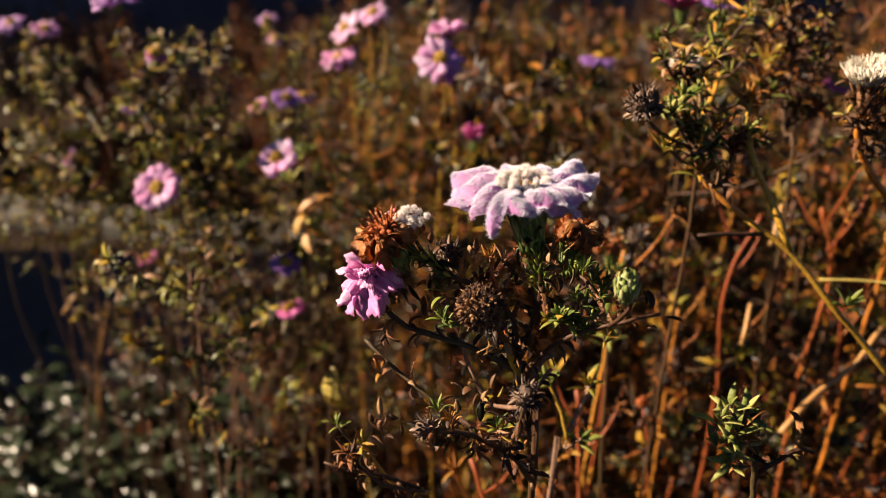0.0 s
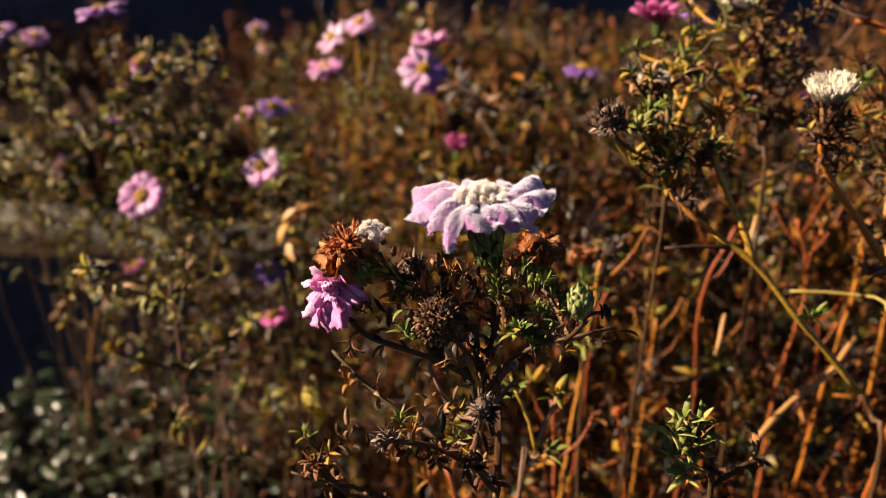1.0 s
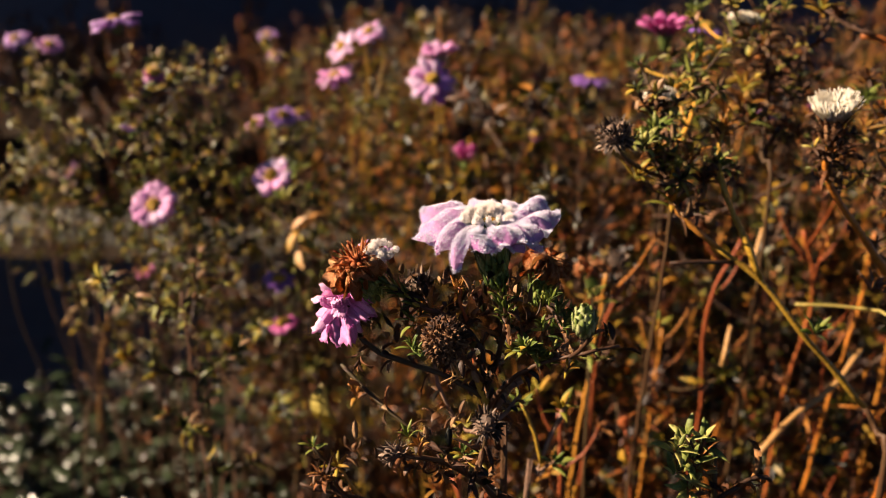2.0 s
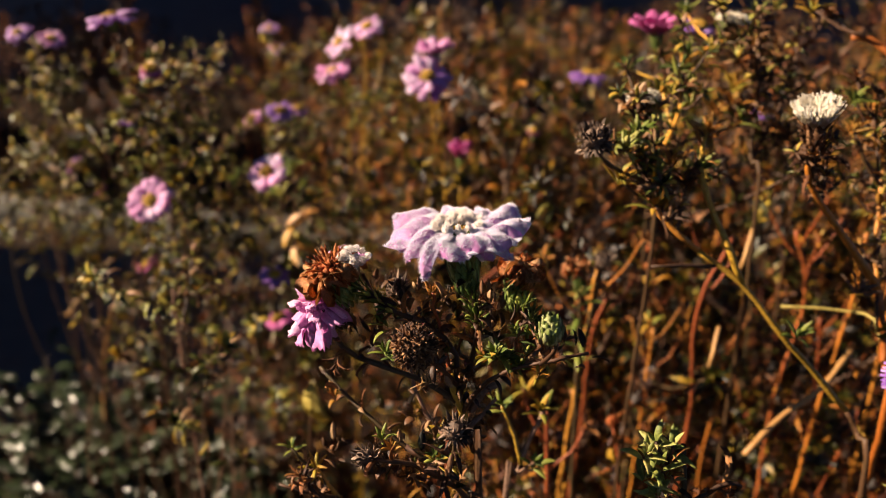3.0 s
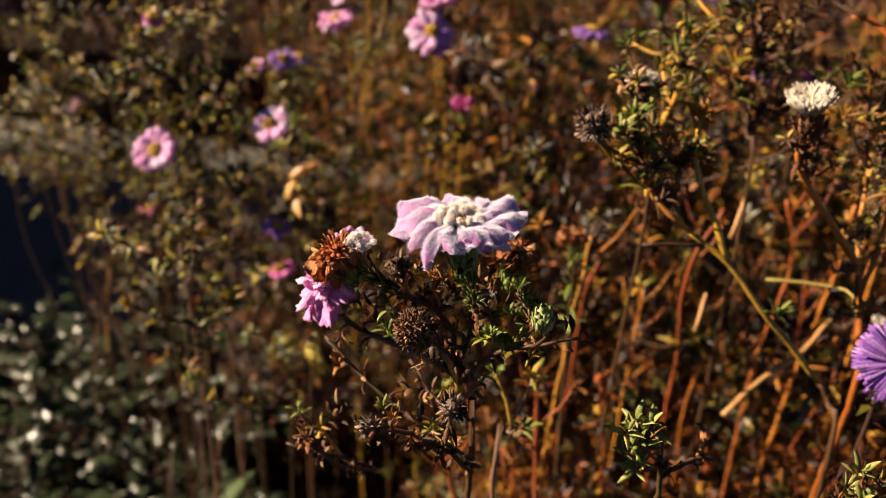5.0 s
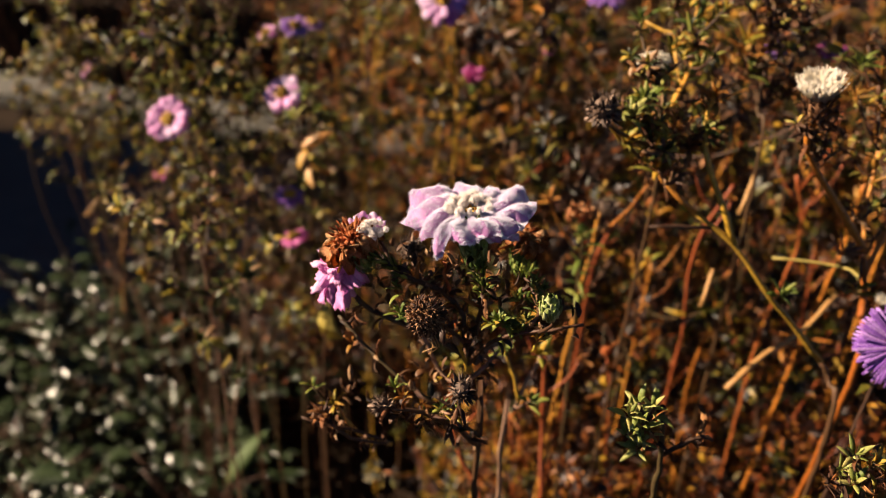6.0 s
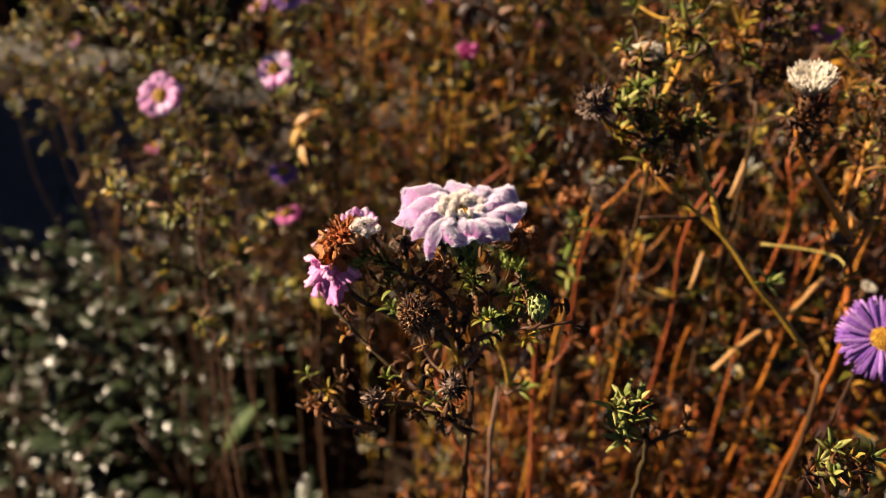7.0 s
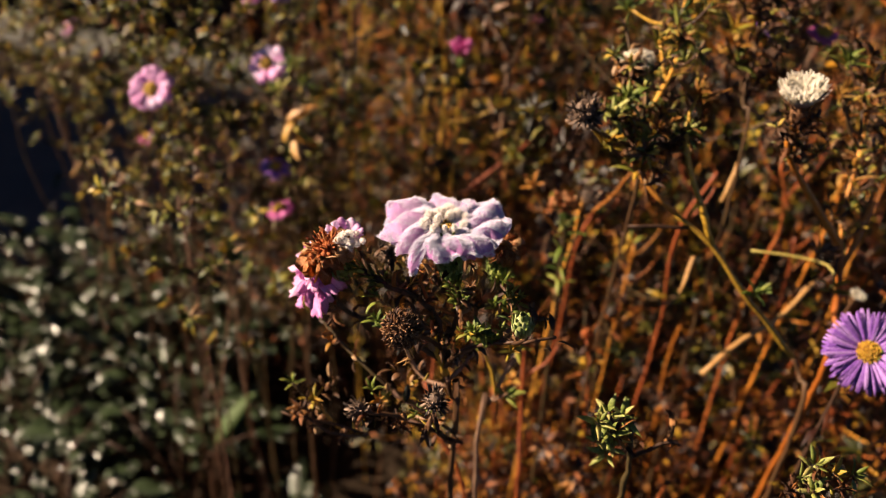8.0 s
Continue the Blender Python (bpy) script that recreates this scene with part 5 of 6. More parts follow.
# green bud
m = axis_pose((0.0555, 0.1988, 0.7555), (-0.08, -0.3, 1))
g = Geo()
g.lump(Matrix.Translation((0, 0, 0.003)), 0.0036, 0.05, 8, 10, 2, 1.3)
for i in range(6):
    for k in range(9):
        s = i / 5
        g.blade(around(2 * math.pi * (k + 0.5 * (i % 2)) / 9, 1.35 + 0.25 * s, 0.0036 * math.sin(0.5 + 2.2 * s), -0.0028 + 0.0078 * s), 0.0046, 0.0024, 0.1 - 0.5 * s, 0.3, 0, 4, peak=0.4)
part("bud", g.mesh("bud", surface("bud_scale", [(0.07, 0.10, 0.02), (0.15, 0.20, 0.04), (0.44, 0.46, 0.20)], 0.5, 0.0, "island", 900)), hero, m, "round green scaly bud")

# ---- leafy shoot and thin twigs beside it ----
low = thing("aster_plant", (0.115, 0.24, 0), "low aster with fresh green leafy shoots", "aster", "asters of the flower bed")
SHOOT = [(0.115, 0.24, -0.01), (0.112, 0.235, 0.4), (0.1066, 0.2090, 0.6875), (0.0963, 0.2017, 0.7077), (0.0924, 0.2025, 0.7127)]
stem(low, SHOOT, 0.002, 0.001, m_darkstem)
for px, count, mat in (((0.0891, 0.2008, 0.7139), 18, m_young), ((0.0977, 0.2037, 0.7155), 20, m_young), ((0.0933, 0.1987, 0.7111), 14, m_young), ((0.0890, 0.1990, 0.7067), 13, m_young), ((0.0921, 0.2031, 0.7169), 12, m_young)):
    stem(low, [SHOOT[3], Vector(SHOOT[3]).lerp(Vector(px), 0.6), px], 0.0009, 0.0007, m_darkstem, "branch", 5)
    tuft(low, px, (rng.uniform(-0.3, 0.3), -0.35, 0.9), max(8, count - 8), 0.0082, 0.0026, mat, 1.2)
leaves_along(low, [SHOOT[2], SHOOT[3], SHOOT[4]], 0.004, 0.010, 0.0025, m_dryleaf)
leaves_along(low, [SHOOT[2], SHOOT[3], SHOOT[4]], 0.006, 0.0062, 0.0023, m_young, start=0.2)
tuft(low, (0.0955, 0.2005, 0.7020), (-0.3, -0.4, 0.7), 9, 0.0078, 0.0023, m_young, 1.1)
tuft(low, (0.0925, 0.1993, 0.6991), (-0.5, -0.4, 0.5), 8, 0.0078, 0.0023, m_young, 1.1)
tuft(low, (0.0980, 0.2005, 0.7073), (0.4, -0.4, 0.6), 10, 0.0066, 0.0024, m_orange, 1.1)
DARK = [(0.1066, 0.2090, 0.6875), (0.1127, 0.2082, 0.6934), (0.1206, 0.2098, 0.6969), (0.1246, 0.2093, 0.6955)]
stem(low, DARK, 0.001, 0.0007, m_darkstem, "branch", 5)
leaves_along(low, DARK, 0.0022, 0.010, 0.002, m_dryleaf)

corner = thing("aster_plant", (0.185, 0.235, 0), "low aster with dark withered leaves and young green tips", "aster", "asters of the flower bed")
CROWN = Vector((0.1722, 0.1888, 0.7008))
stem(corner, [(0.185, 0.235, -0.01), (0.183, 0.232, 0.4), CROWN + Vector((0.004, 0.006, -0.06)), CROWN], 0.0018, 0.001, m_darkstem)
for tip, mat, count in (((0.1683, 0.1930, 0.7077), m_young, 9), ((0.1737, 0.1901, 0.7067), m_yellow, 8), ((0.1651, 0.1915, 0.7017), m_young, 8), ((0.1766, 0.1862, 0.7042), m_dryleaf, 10), ((0.1667, 0.1863, 0.7008), m_young, 9), ((0.1604, 0.1889, 0.6976), m_dryleaf, 9), ((0.1828, 0.1917, 0.7052), m_green, 8)):
    stem(corner, [CROWN, CROWN.lerp(Vector(tip), 0.6) - Vector((0, 0, 0.002)), tip], 0.0009, 0.0006, m_darkstem, "branch", 5)
    tuft(corner, tip, (rng.uniform(-0.4, 0.4), -0.4, 0.8), count, 0.0082, 0.0024, mat, 1.1)
    leaves_along(corner, [CROWN, CROWN.lerp(Vector(tip), 0.6), tip], 0.003, 0.008, 0.0022, m_dryleaf)

thin = thing("aster_plant", (0.07, 0.30, 0), "thin grey aster twig with yellow and green shoots", "aster", "asters of the flower bed")
stem(thin, [(0.07, 0.30, -0.01), (0.062, 0.30, 0.35), (0.0486, 0.2644, 0.6401), (0.0538, 0.2702, 0.6545), (0.0598, 0.2760, 0.6690), (0.0641, 0.2792, 0.6767), (0.0672, 0.2824, 0.6847)], 0.002, 0.001, m_greystem)
stem(thin, [(0.0557, 0.2717, 0.6582), (0.0545, 0.2732, 0.6647), (0.0505, 0.2764, 0.6759), (0.0467, 0.2783, 0.6836)], 0.0011, 0.0008, m_olive, "branch", 6)
stem(thin, [(0.0546, 0.2704, 0.6550), (0.0591, 0.2715, 0.6575), (0.0620, 0.2713, 0.6596)], 0.0009, 0.0007, m_greystem, "branch", 6)
tuft(thin, (0.0467, 0.2783, 0.6836), (-0.2, -0.3, 0.9), 9, 0.011, 0.003, m_green, 0.9)
tuft(thin, (0.0648, 0.2807, 0.6806), (0.0, -0.3, 0.9), 11, 0.012, 0.0034, m_yellow, 0.9)
tuft(thin, (0.0620, 0.2713, 0.6596), (0.3, -0.4, 0.8), 8, 0.009, 0.0028, m_green, 1.0)

# ---- taller asters to the side ----
side = thing("aster_plant", (0.255, 0.345, 0), "branching aster with bare olive stems and dead heads", "aster", "asters of the flower bed")
LONG = [(0.255, 0.345, -0.01), (0.25, 0.342, 0.35), (0.2178, 0.2902, 0.6290), (0.2135, 0.2975, 0.6615), (0.2071, 0.2985, 0.6724), (0.1891, 0.2993, 0.6918), (0.1715, 0.3000, 0.7108), (0.1529, 0.3049, 0.7323), (0.1328, 0.3089, 0.7462), (0.1164, 0.3141, 0.7602), (0.1111, 0.3189, 0.7752), (0.1058, 0.3234, 0.7897)]
stem(side, LONG[:5], 0.0014, 0.0013, m_darkstem)
stem(side, LONG[4:9], 0.0015, 0.0012, m_olive)
stem(side, LONG[8:], 0.0014, 0.001, m_stem)
SECOND = [(0.1529, 0.3049, 0.7323), (0.1471, 0.3067, 0.7453), (0.1424, 0.3094, 0.7551), (0.1366, 0.3128, 0.7667), (0.1339, 0.3223, 0.7829), (0.1404, 0.3380, 0.7951)]
stem(side, SECOND, 0.0016, 0.0009, m_olive, "branch")
stem(side, [(0.1407, 0.3065, 0.7396), (0.1250, 0.3053, 0.7401), (0.1122, 0.3048, 0.7394)], 0.0010, 0.0007, m_darkstem, "branch")
tuft(side, (0.1789, 0.2973, 0.7116), (0.2, -0.4, 0.8), 10, 0.011, 0.003, m_green, 1.0)
for px, mat, count in (((0.1043, 0.3213, 0.7954), m_green, 14), ((0.1062, 0.3201, 0.7866), m_yellow, 12), ((0.0984, 0.3144, 0.7917), m_young, 10), ((0.1146, 0.3190, 0.7780), m_young, 10), ((0.0972, 0.3142, 0.7775), m_yellow, 10),
                       ((0.1214, 0.3230, 0.7823), m_orange, 9), ((0.1340, 0.3214, 0.7805), m_green, 10), ((0.1404, 0.3376, 0.7939), m_orange, 12), ((0.1278, 0.3189, 0.7744), m_dryleaf, 10), ((0.1137, 0.3141, 0.7656), m_yellow, 7)):
    q = Vector(px)
    root = min((Vector(p) for p in spline(LONG[8:], 0.01) + spline(SECOND[3:], 0.01)), key=lambda p: (p - q - Vector((0, 0, -0.02))).length)
    stem(side, [root, root.lerp(q, 0.5) + Vector((0, 0, -0.003)), q], 0.0009, 0.0006, m_darkstem, "branch", 5)
    tuft(side, q, (rng.uniform(-0.4, 0.4), -0.3, 0.9), count + 2, 0.0125, 0.0032, mat, 1.0)
leaves_along(side, LONG[9:], 0.003, 0.011, 0.003, m_dryleaf)
leaves_along(side, SECOND[3:], 0.005, 0.009, 0.0026, m_orange)
leaves_along(side, SECOND[3:], 0.006, 0.009, 0.0026, m_dryleaf)
spiny_head(side, (0.0823, 0.2997, 0.7962), 0.0072, 150, m_ash, "dark spiny dried head", (-0.3, -0.2, 0.8), 1.2, 1.1)
stem(side, [(0.1111, 0.3184, 0.7740), (0.0937, 0.3106, 0.7824), (0.0839, 0.3031, 0.7912)], 0.001, 0.0008, m_darkstem, "branch", 6)


bushy(side, [(x, y - 0.006, z) for x, y, z in LONG[9:]], 5, 0.017, 0.0085, 0.65, 1)
bushy(side, SECOND[3:5], 2, 0.014, 0.0080, 0.7, 2)


def pappus(parent, p, way, radius, count, label, flat=1.0):
    """A seed head opened into a bowl of pale bristles over withered bracts."""
    m = axis_pose(p, way)
    g = Geo()
    bracts(g, radius * 0.42, radius * 0.9, 4, 10, 0.3, radius * 0.5)
    head = part("seed_head", g.mesh("seed_head", m_brown), parent, m, label)
    d = Geo()
    for k in range(count):
        s = math.sqrt((k + 0.5) / count)
        d.blade(around(k * 2.39996, 1.5 - 0.98 * s * flat + rng.uniform(-0.16, 0.16), radius * 0.3 * s, 0), radius * rng.uniform(0.85, 1.05) * (0.55 + 0.45 * s), radius * rng.uniform(0.06, 0.11), rng.uniform(-0.5, 0.1), 0.3, 0, 3, tip=0.7, peak=0.7)
    part("bristles", d.mesh("bristles", m_cream), head, m, "cream-white bristles")
    return head


tall = thing("aster_plant", (0.27, 0.38, 0), "tall aster with orange stems and an open cream seed head", "aster", "asters of the flower bed")
TRUNK = [(0.27, 0.38, -0.01), (0.26, 0.37, 0.4), (0.2332, 0.3112, 0.6542), (0.2318, 0.3193, 0.6884), (0.2295, 0.3247, 0.7106), (0.2264, 0.3269, 0.7217)]
stem(tall, TRUNK, 0.0018, 0.0017, m_stem)
ARM = [(0.2264, 0.3269, 0.7217), (0.2107, 0.3233, 0.7406), (0.1957, 0.3210, 0.7574), (0.1844, 0.3188, 0.7715), (0.1784, 0.3154, 0.7822), (0.1782, 0.3124, 0.7965), (0.1777, 0.3117, 0.8001)]
stem(tall, ARM, 0.0020, 0.0011, m_stem, "branch")
stem(tall, [(0.2273, 0.3259, 0.7191), (0.2265, 0.3338, 0.7337), (0.2284, 0.3407, 0.7430), (0.2350, 0.3591, 0.7757), (0.2339, 0.3755, 0.8038)], 0.0012, 0.0008, m_stem, "branch")
stem(tall, [(0.2295, 0.3247, 0.7106), (0.2368, 0.3338, 0.7250), (0.2451, 0.3469, 0.7442), (0.2483, 0.3622, 0.7693), (0.2522, 0.3757, 0.7897)], 0.0017, 0.001, m_stem, "branch")
stem(tall, [(0.2318, 0.3193, 0.6884), (0.2340, 0.3360, 0.7020), (0.2300, 0.3500, 0.7000), (0.2140, 0.3550, 0.6995), (0.1980, 0.3600, 0.6980)], 0.0007, 0.0007, m_wither, "branch")
stem(tall, [(0.2522, 0.3757, 0.7897), (0.2612, 0.3884, 0.8080), (0.2498, 0.3944, 0.8237), (0.2394, 0.4030, 0.8322), (0.2311, 0.4052, 0.8330)], 0.0012, 0.0017, m_stem, "branch")
leaves_along(tall, ARM[3:], 0.0025, 0.010, 0.0026, m_dryleaf)
leaves_along(tall, [(0.2284, 0.3407, 0.7430), (0.2350, 0.3591, 0.7757), (0.2339, 0.3755, 0.8038)], 0.003, 0.011, 0.0028, m_orange)
leaves_along(tall, [(0.2451, 0.3469, 0.7442), (0.2483, 0.3622, 0.7693), (0.2522, 0.3757, 0.7897)], 0.0025, 0.011, 0.0028, m_dryleaf)
stem(tall, [(0.2318, 0.3193, 0.6800), (0.2440, 0.3310, 0.6760), (0.2530, 0.3400, 0.6830)], 0.0010, 0.0008, m_darkstem, "branch", 5)
pappus(tall, (0.2530, 0.3400, 0.6840), (0.1, -0.3, 1.0), 0.0050, 240, "small cream seed head not yet open", 0.7)
pappus(tall, (0.1767, 0.3114, 0.8021), (-0.22, -0.30, 1.0), 0.0125, 420, "open cream-white seed head", 0.55)
for px, mat, count in (((0.2213, 0.3707, 0.8058), m_green, 12), ((0.2353, 0.3766, 0.8065), m_dryleaf, 14), ((0.2440, 0.3758, 0.8040), m_green, 10), ((0.1795, 0.3139, 0.7865), m_dryleaf, 12), ((0.1903, 0.3248, 0.7864), m_dryleaf, 10),
                       ((0.2243, 0.4183, 0.8446), m_dryleaf, 14), ((0.2151, 0.4191, 0.8472), m_yellow, 8), ((0.2250, 0.3795, 0.8143), m_dryleaf, 10), ((0.2319, 0.3621, 0.7836), m_orange, 10), ((0.2153, 0.3549, 0.7934), m_orange, 10), ((0.2265, 0.3198, 0.7037), m_yellow, 7), ((0.2135, 0.3193, 0.7248), m_greystem, 8)):
    q = Vector(px)
    root = min((Vector(p) for p in spline(ARM, 0.01) + spline([(0.2284, 0.3407, 0.7430), (0.2350, 0.3591, 0.7757), (0.2339, 0.3755, 0.8038), (0.2446, 0.3894, 0.8248), (0.2353, 0.3983, 0.8343)], 0.01)), key=lambda p: (p - q - Vector((0, 0, -0.02))).length)
    stem(tall, [root, root.lerp(q, 0.5) + Vector((0, 0, -0.003)), q], 0.0009, 0.0006, m_darkstem, "branch", 5)
    tuft(tall, q, (rng.uniform(-0.4, 0.4), -0.3, 0.9), count + 3, 0.0115, 0.0026, mat, 1.1)

bushy(tall, ARM[3:6], 7, 0.016, 0.007, 0.85, 3)
bushy(tall, [(0.2284, 0.3407, 0.7430), (0.2350, 0.3591, 0.7757), (0.2339, 0.3755, 0.8038)], 11, 0.024, 0.0078, 0.6, 4)
bushy(tall, [(0.2451, 0.3469, 0.7442), (0.2483, 0.3622, 0.7693), (0.2522, 0.3757, 0.7897)], 7, 0.024, 0.0078, 0.65, 5)
bushy(tall, [(0.2273, 0.3259, 0.7191), (0.2265, 0.3338, 0.7337), (0.2284, 0.3407, 0.7430)], 3, 0.018, 0.007, 0.75, 6)

creamy = thing("aster_plant", (0.14, 0.42, 0), "aster with two fluffy cream seed heads and green shoots", "aster", "asters of the flower bed")
C1 = [(0.14, 0.42, -0.01), (0.13, 0.41, 0.4), (0.1251, 0.3529, 0.7382), (0.1207, 0.3462, 0.7760), (0.1119, 0.3402, 0.8019), (0.1102, 0.3400, 0.8072)]
stem(creamy, C1, 0.0013, 0.0009, m_darkstem)
C2 = [(0.1207, 0.3462, 0.7760), (0.1350, 0.3667, 0.8000), (0.1412, 0.3956, 0.8185), (0.1677, 0.4018, 0.8330), (0.1667, 0.3986, 0.8384)]
stem(creamy, C2, 0.0013, 0.0009, m_olive, "branch")
pappus(creamy, (0.1100, 0.3393, 0.8081), (-0.1, -0.2, 1), 0.0066, 420, "small cream seed head over brown bracts", 1.5)
pappus(creamy, (0.1666, 0.3992, 0.8400), (0.1, -0.2, 1), 0.0075, 420, "small cream seed head", 1.4)
for px, mat, count in (((0.1446, 0.4093, 0.8258), m_green, 14), ((0.1527, 0.4384, 0.8446), m_green, 14), ((0.1398, 0.3945, 0.8157), m_green, 12), ((0.1502, 0.3959, 0.8187), m_yellow, 9), ((0.1149, 0.4051, 0.8166), m_green, 10), ((0.1262, 0.3701, 0.8091), m_yellow, 9), ((0.1058, 0.3405, 0.8030), m_dryleaf, 12), ((0.1389, 0.3755, 0.8085), m_dryleaf, 10)):
    q = Vector(px)
    root = min((Vector(p) for p in spline(C1[2:], 0.01) + spline(C2, 0.01)), key=lambda p: (p - q - Vector((0, 0, -0.02))).length)
    stem(creamy, [root, root.lerp(q, 0.5) + Vector((0, 0, -0.003)), q], 0.0009, 0.0006, m_olive, "branch", 5)
    tuft(creamy, q, (rng.uniform(-0.4, 0.4), -0.3, 0.9), count + 3, 0.0115, 0.0026, mat, 0.9)
leaves_along(creamy, C1[3:], 0.003, 0.011, 0.0028, m_dryleaf)
leaves_along(creamy, C2, 0.004, 0.012, 0.003, m_green)

bushy(creamy, C1[3:], 8, 0.022, 0.008, 0.5, 7)
bushy(creamy, C2, 13, 0.024, 0.0085, 0.35, 8)

dusky = thing("aster_plant", (0.23, 0.47, 0), "dead aster with dense grey-brown withered leaves", "aster", "asters of the flower bed")
D1 = [(0.23, 0.47, -0.01), (0.22, 0.46, 0.4), (0.1961, 0.4042, 0.7283), (0.1896, 0.4087, 0.7675), (0.1915, 0.4167, 0.8013), (0.1939, 0.4348, 0.8335), (0.1946, 0.4384, 0.8425)]
D2 = [(0.1896, 0.4087, 0.7675), (0.2090, 0.4287, 0.7899), (0.2212, 0.4438, 0.8140), (0.2252, 0.4552, 0.8291)]
stem(dusky, D1, 0.0022, 0.001, m_darkstem)
stem(dusky, D2, 0.0014, 0.0008, m_darkstem, "branch")
leaves_along(dusky, D1[3:], 0.0022, 0.013, 0.0032, m_dryleaf)
leaves_along(dusky, D1[3:], 0.0025, 0.012, 0.0032, m_dryleaf)
leaves_along(dusky, D2, 0.003, 0.014, 0.0034, m_dryleaf)
for px, mat in (((0.1804, 0.4232, 0.8047), m_yellow), ((0.1790, 0.4202, 0.7972), m_orange), ((0.1711, 0.4182, 0.7925), m_orange), ((0.1925, 0.4330, 0.8289), m_orange), ((0.2101, 0.4140, 0.7799), m_dryleaf), ((0.1841, 0.4168, 0.7883), m_green)):
    q = Vector(px)
    root = min((Vector(p) for p in spline(D1[3:], 0.01)), key=lambda p: (p - q - Vector((0, 0, -0.02))).length)
    stem(dusky, [root, root.lerp(q, 0.5), q], 0.0009, 0.0006, m_darkstem, "branch", 5)
    tuft(dusky, q, (rng.uniform(-0.4, 0.4), -0.3, 0.9), 9, 0.014, 0.0036, mat, 1.0)

bushy(dusky, D1[3:], 10, 0.022, 0.0095, 0.8, 9)
bushy(dusky, D2, 6, 0.022, 0.0095, 0.75, 10)

# broken straws leaning in the bed
for pts, r in (([(0.1907, 0.3566, 0.6079), (0.2166, 0.3740, 0.6233), (0.2410, 0.3882, 0.6310), (0.2667, 0.4066, 0.6491)], 0.0024), ([(0.1768, 0.3921, 0.6441), (0.1809, 0.3973, 0.6570), (0.1830, 0.4011, 0.6667)], 0.0018), ([(0.1993, 0.4235, 0.6953), (0.2042, 0.4288, 0.7085), (0.2067, 0.4327, 0.7184)], 0.0017),
               ([(0.0340, 0.5600, 0.6160), (0.0620, 0.5700, 0.6385), (0.0900, 0.5800, 0.6610)], 0.0026), ([(-0.4715, 0.8437, 0.4578), (-0.4367, 0.8633, 0.5060), (-0.3977, 0.8777, 0.5407)], 0.0035), ([(-0.5372, 1.0083, 0.1967), (-0.5178, 0.9983, 0.3067), (-0.4845, 0.9858, 0.4099)], 0.0035)):
    straw = thing("straw", (0, 0, 0), "broken dry straw-coloured stalk caught among asters", "stalk", "broken stalks")
    straw.matrix_basis = Matrix.Translation(pts[0])
    WORLD_OF[straw] = straw.matrix_basis.copy()
    stem(straw, pts, r * 0.75, r * 0.6, m_redstem if r == 0.0026 else m_straw)

# bare rust and orange stalks between the leafy ones


def bare_stalk(pts, r, material, label, twigs=3, reach=0.03):
    """A stalk that has lost its leaves but for a few withered ones at the twig ends."""
    plant = thing("aster_plant", (pts[0][0], pts[0][1], 0), label, "aster", "asters of the flower bed")
    stem(plant, pts, r, r * 0.7, material, wander=0.0006)
    tip = Vector(pts[-1])
    for k in range(twigs):
        root = Vector(pts[-2]).lerp(tip, 0.2 + 0.75 * k / twigs)
        a = k * 2.2 + pts[0][0] * 40
        end = root + Vector((math.cos(a) * 0.7, math.sin(a) * 0.5, 1.0)) * reach
        stem(plant, [root, root.lerp(end, 0.5) + Vector((math.cos(a) * 0.003, 0, -0.002)), end], r * 0.5, r * 0.33, material, "branch", 5)
        tuft(plant, end, (math.cos(a), -0.2, 0.8), 7, 0.011, 0.0034, (m_orange, m_dryleaf, m_yellow)[k % 3], 1.1)


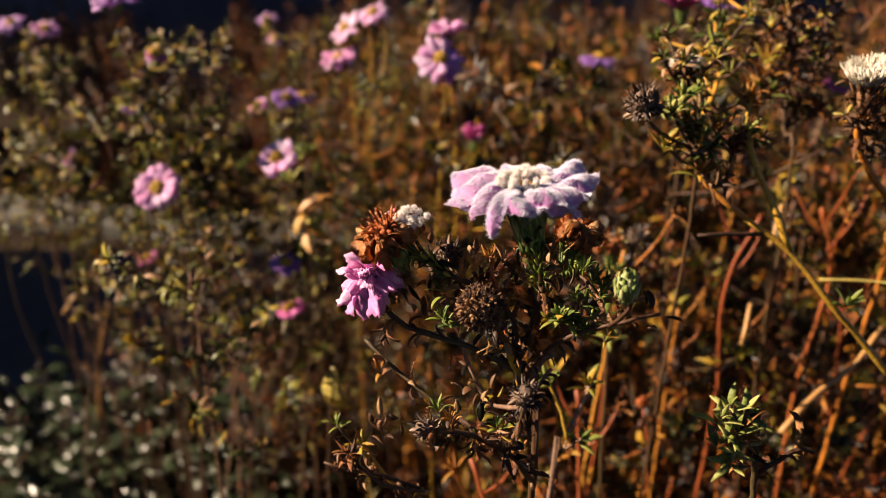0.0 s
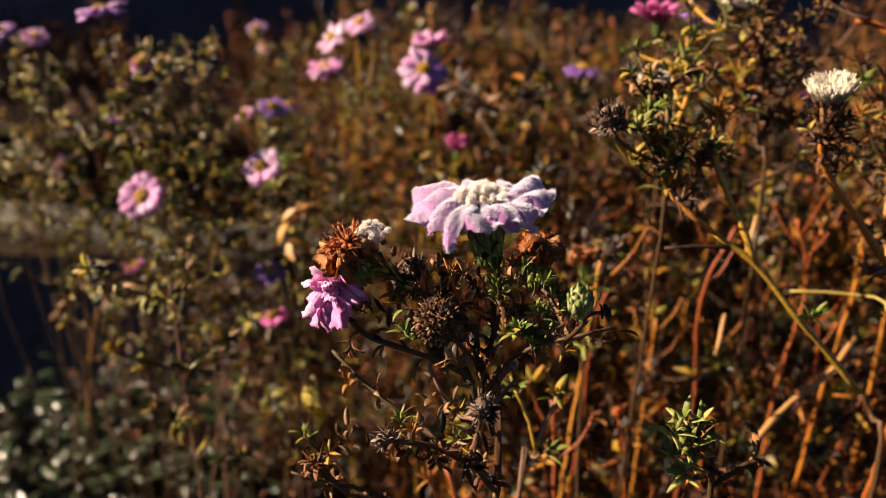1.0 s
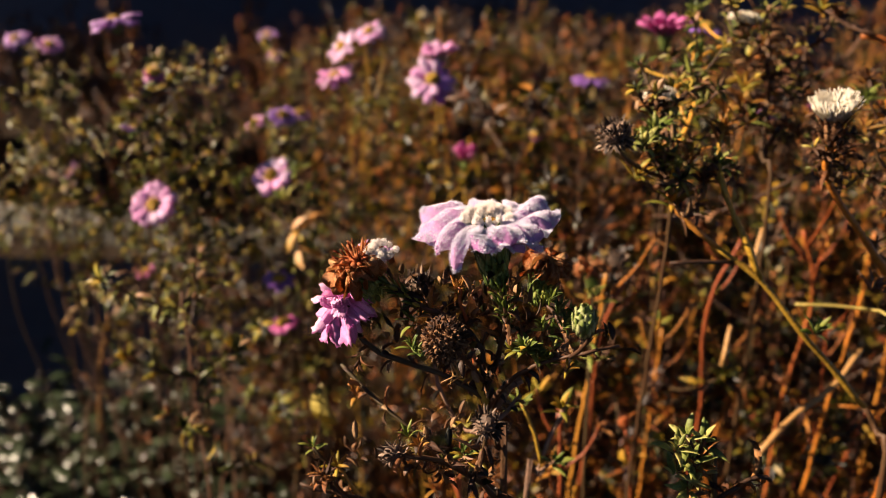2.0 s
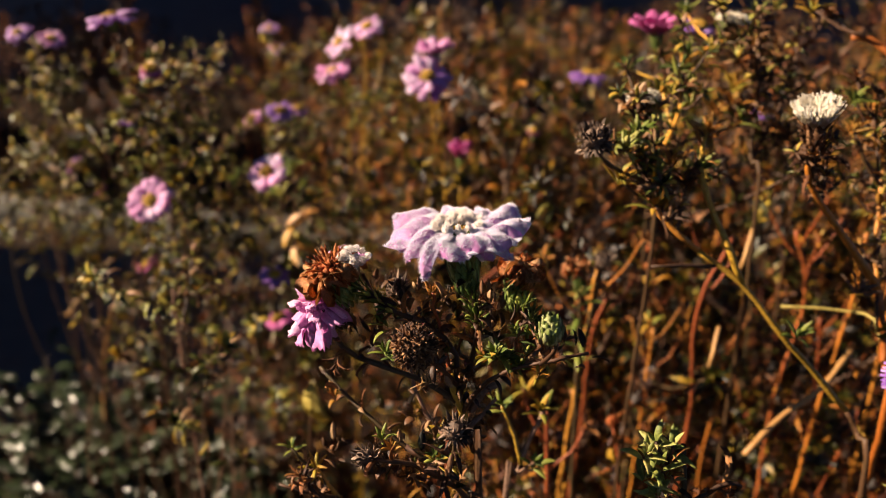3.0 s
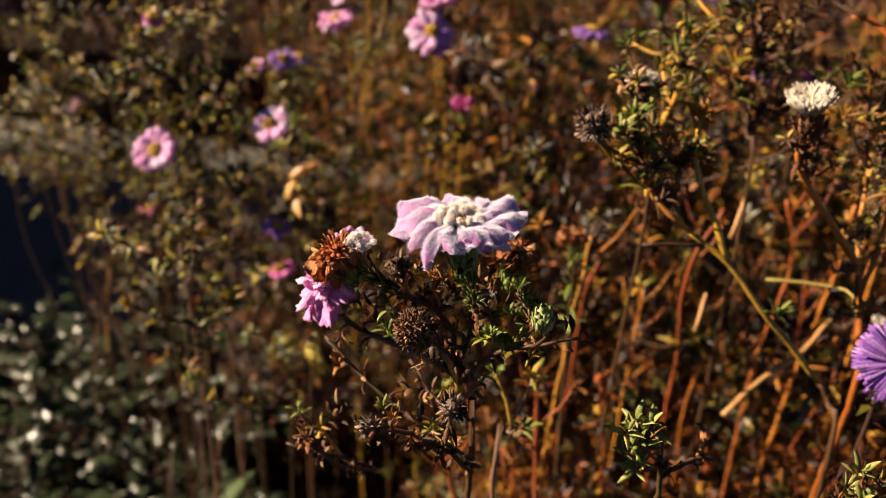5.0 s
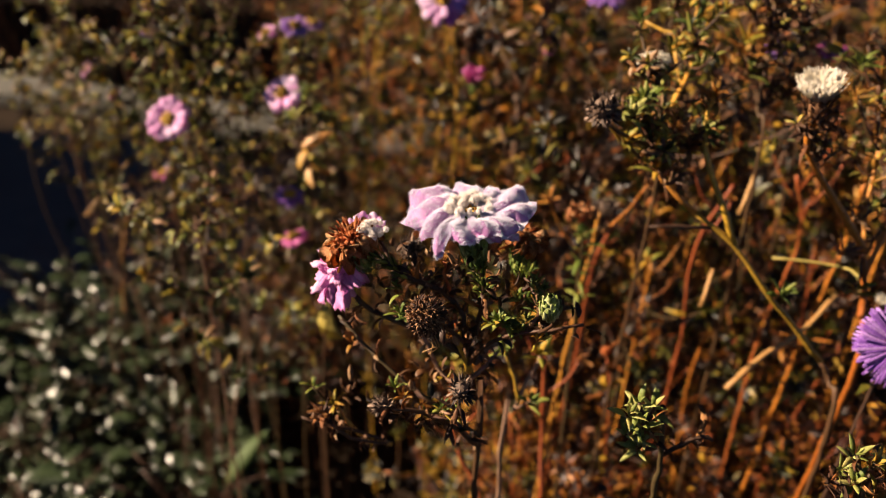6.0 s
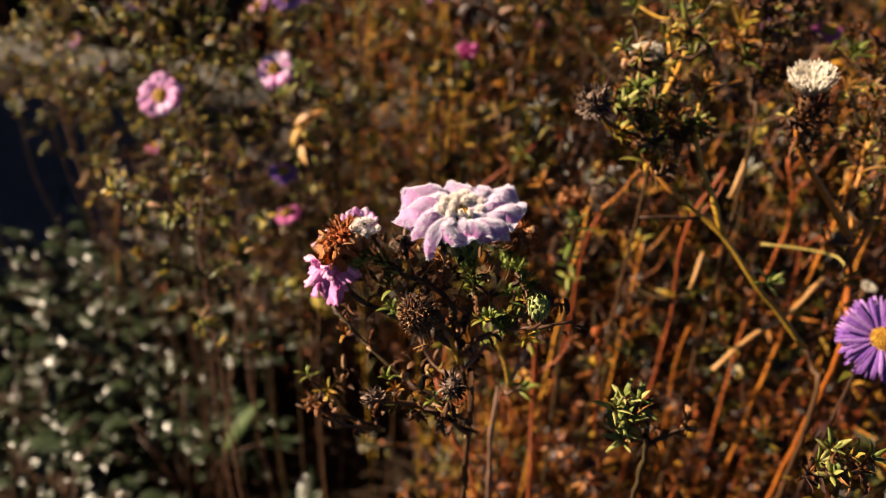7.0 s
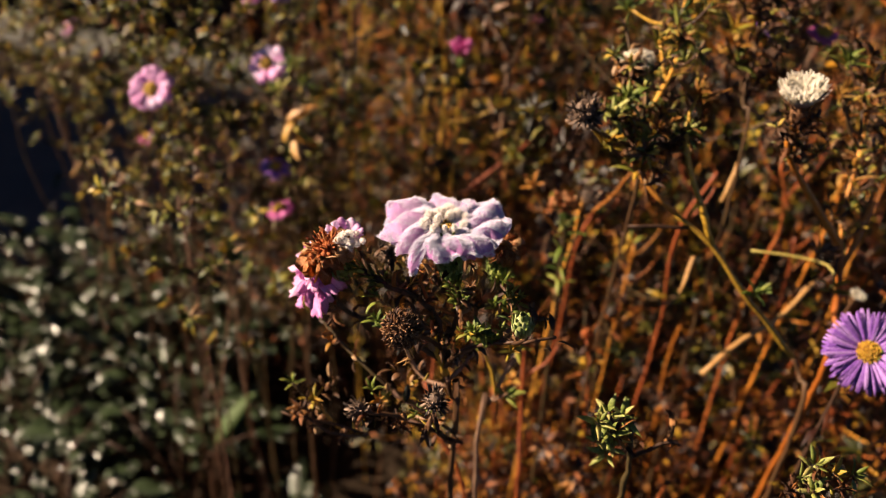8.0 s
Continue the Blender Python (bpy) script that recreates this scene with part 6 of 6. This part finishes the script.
bare_stalk([(0.105, 0.365, -0.01), (0.095, 0.35, 0.30), (0.0850, 0.3400, 0.5020), (0.0830, 0.3600, 0.5570), (0.0790, 0.3720, 0.6250)], 0.0019, m_redstem, "bare rust-red aster stalk without leaves")
bare_stalk([(0.085, 0.30, -0.01), (0.066, 0.31, 0.35), (0.0480, 0.3200, 0.5230), (0.0300, 0.3300, 0.5670), (0.0180, 0.3420, 0.6000)], 0.0017, m_redstem, "bare rust-red aster stalk without leaves")
sway = random.Random(5)
for k in range(10):
    x, y = 0.10 + 0.030 * k + sway.uniform(-0.008, 0.008), 0.44 + 0.085 * ((k * 7) % 10) / 10
    z = sway.uniform(0.61, 0.72)
    bend = sway.uniform(-0.03, 0.03)
    bare_stalk([(x - bend, y + 0.01, -0.01), (x - bend * 0.4, y, z * 0.55), (x, y - 0.008, z * 0.8), (x + sway.uniform(-0.008, 0.008), y - 0.012, z * 0.93), (x + bend * 0.6, y - 0.014, z)],
               sway.uniform(0.0011, 0.0018), (m_stem, m_redstem)[k % 2], ("bare orange aster stalk with a few curled leaves", "bare rust-red aster stalk with a few curled leaves")[k % 2], 2 + k % 3, sway.uniform(0.025, 0.05))

# a small tan dead head on a dark stalk
tanned = thing("aster_plant", (0.110, 0.40, 0), "aster with a small tan dead head on a dark stalk", "aster", "asters of the flower bed")
TAN = [(0.110, 0.40, -0.01), (0.106, 0.395, 0.35), (0.0985, 0.388, 0.6400), (0.0960, 0.3850, 0.6950)]
stem(tanned, TAN, 0.0013, 0.0010, m_darkstem)
dead_bloom(tanned, (0.0940, 0.3840, 0.7070), (-0.2, -0.25, 1.0), 0.0085, 70, m_tan, "small tan crumpled dead bloom", 0.0042, 0.011, 2.6, slim=0.36, fall=0.8, thread=0.1)
spiny_head(tanned, (0.1080, 0.3860, 0.7120), 0.0060, 70, m_ash, "dark dried head", (0.3, -0.2, 0.9), 1.0)
stem(tanned, [TAN[2], (0.1040, 0.3880, 0.6800), (0.1078, 0.3862, 0.7080)], 0.001, 0.0008, m_darkstem, "branch", 5)
leaves_along(tanned, TAN[2:], 0.003, 0.011, 0.0030, m_green, start=0.0)
tuft(tanned, (0.0965, 0.3850, 0.6930), (0.1, -0.3, 0.9), 12, 0.011, 0.0030, m_young, 0.9)
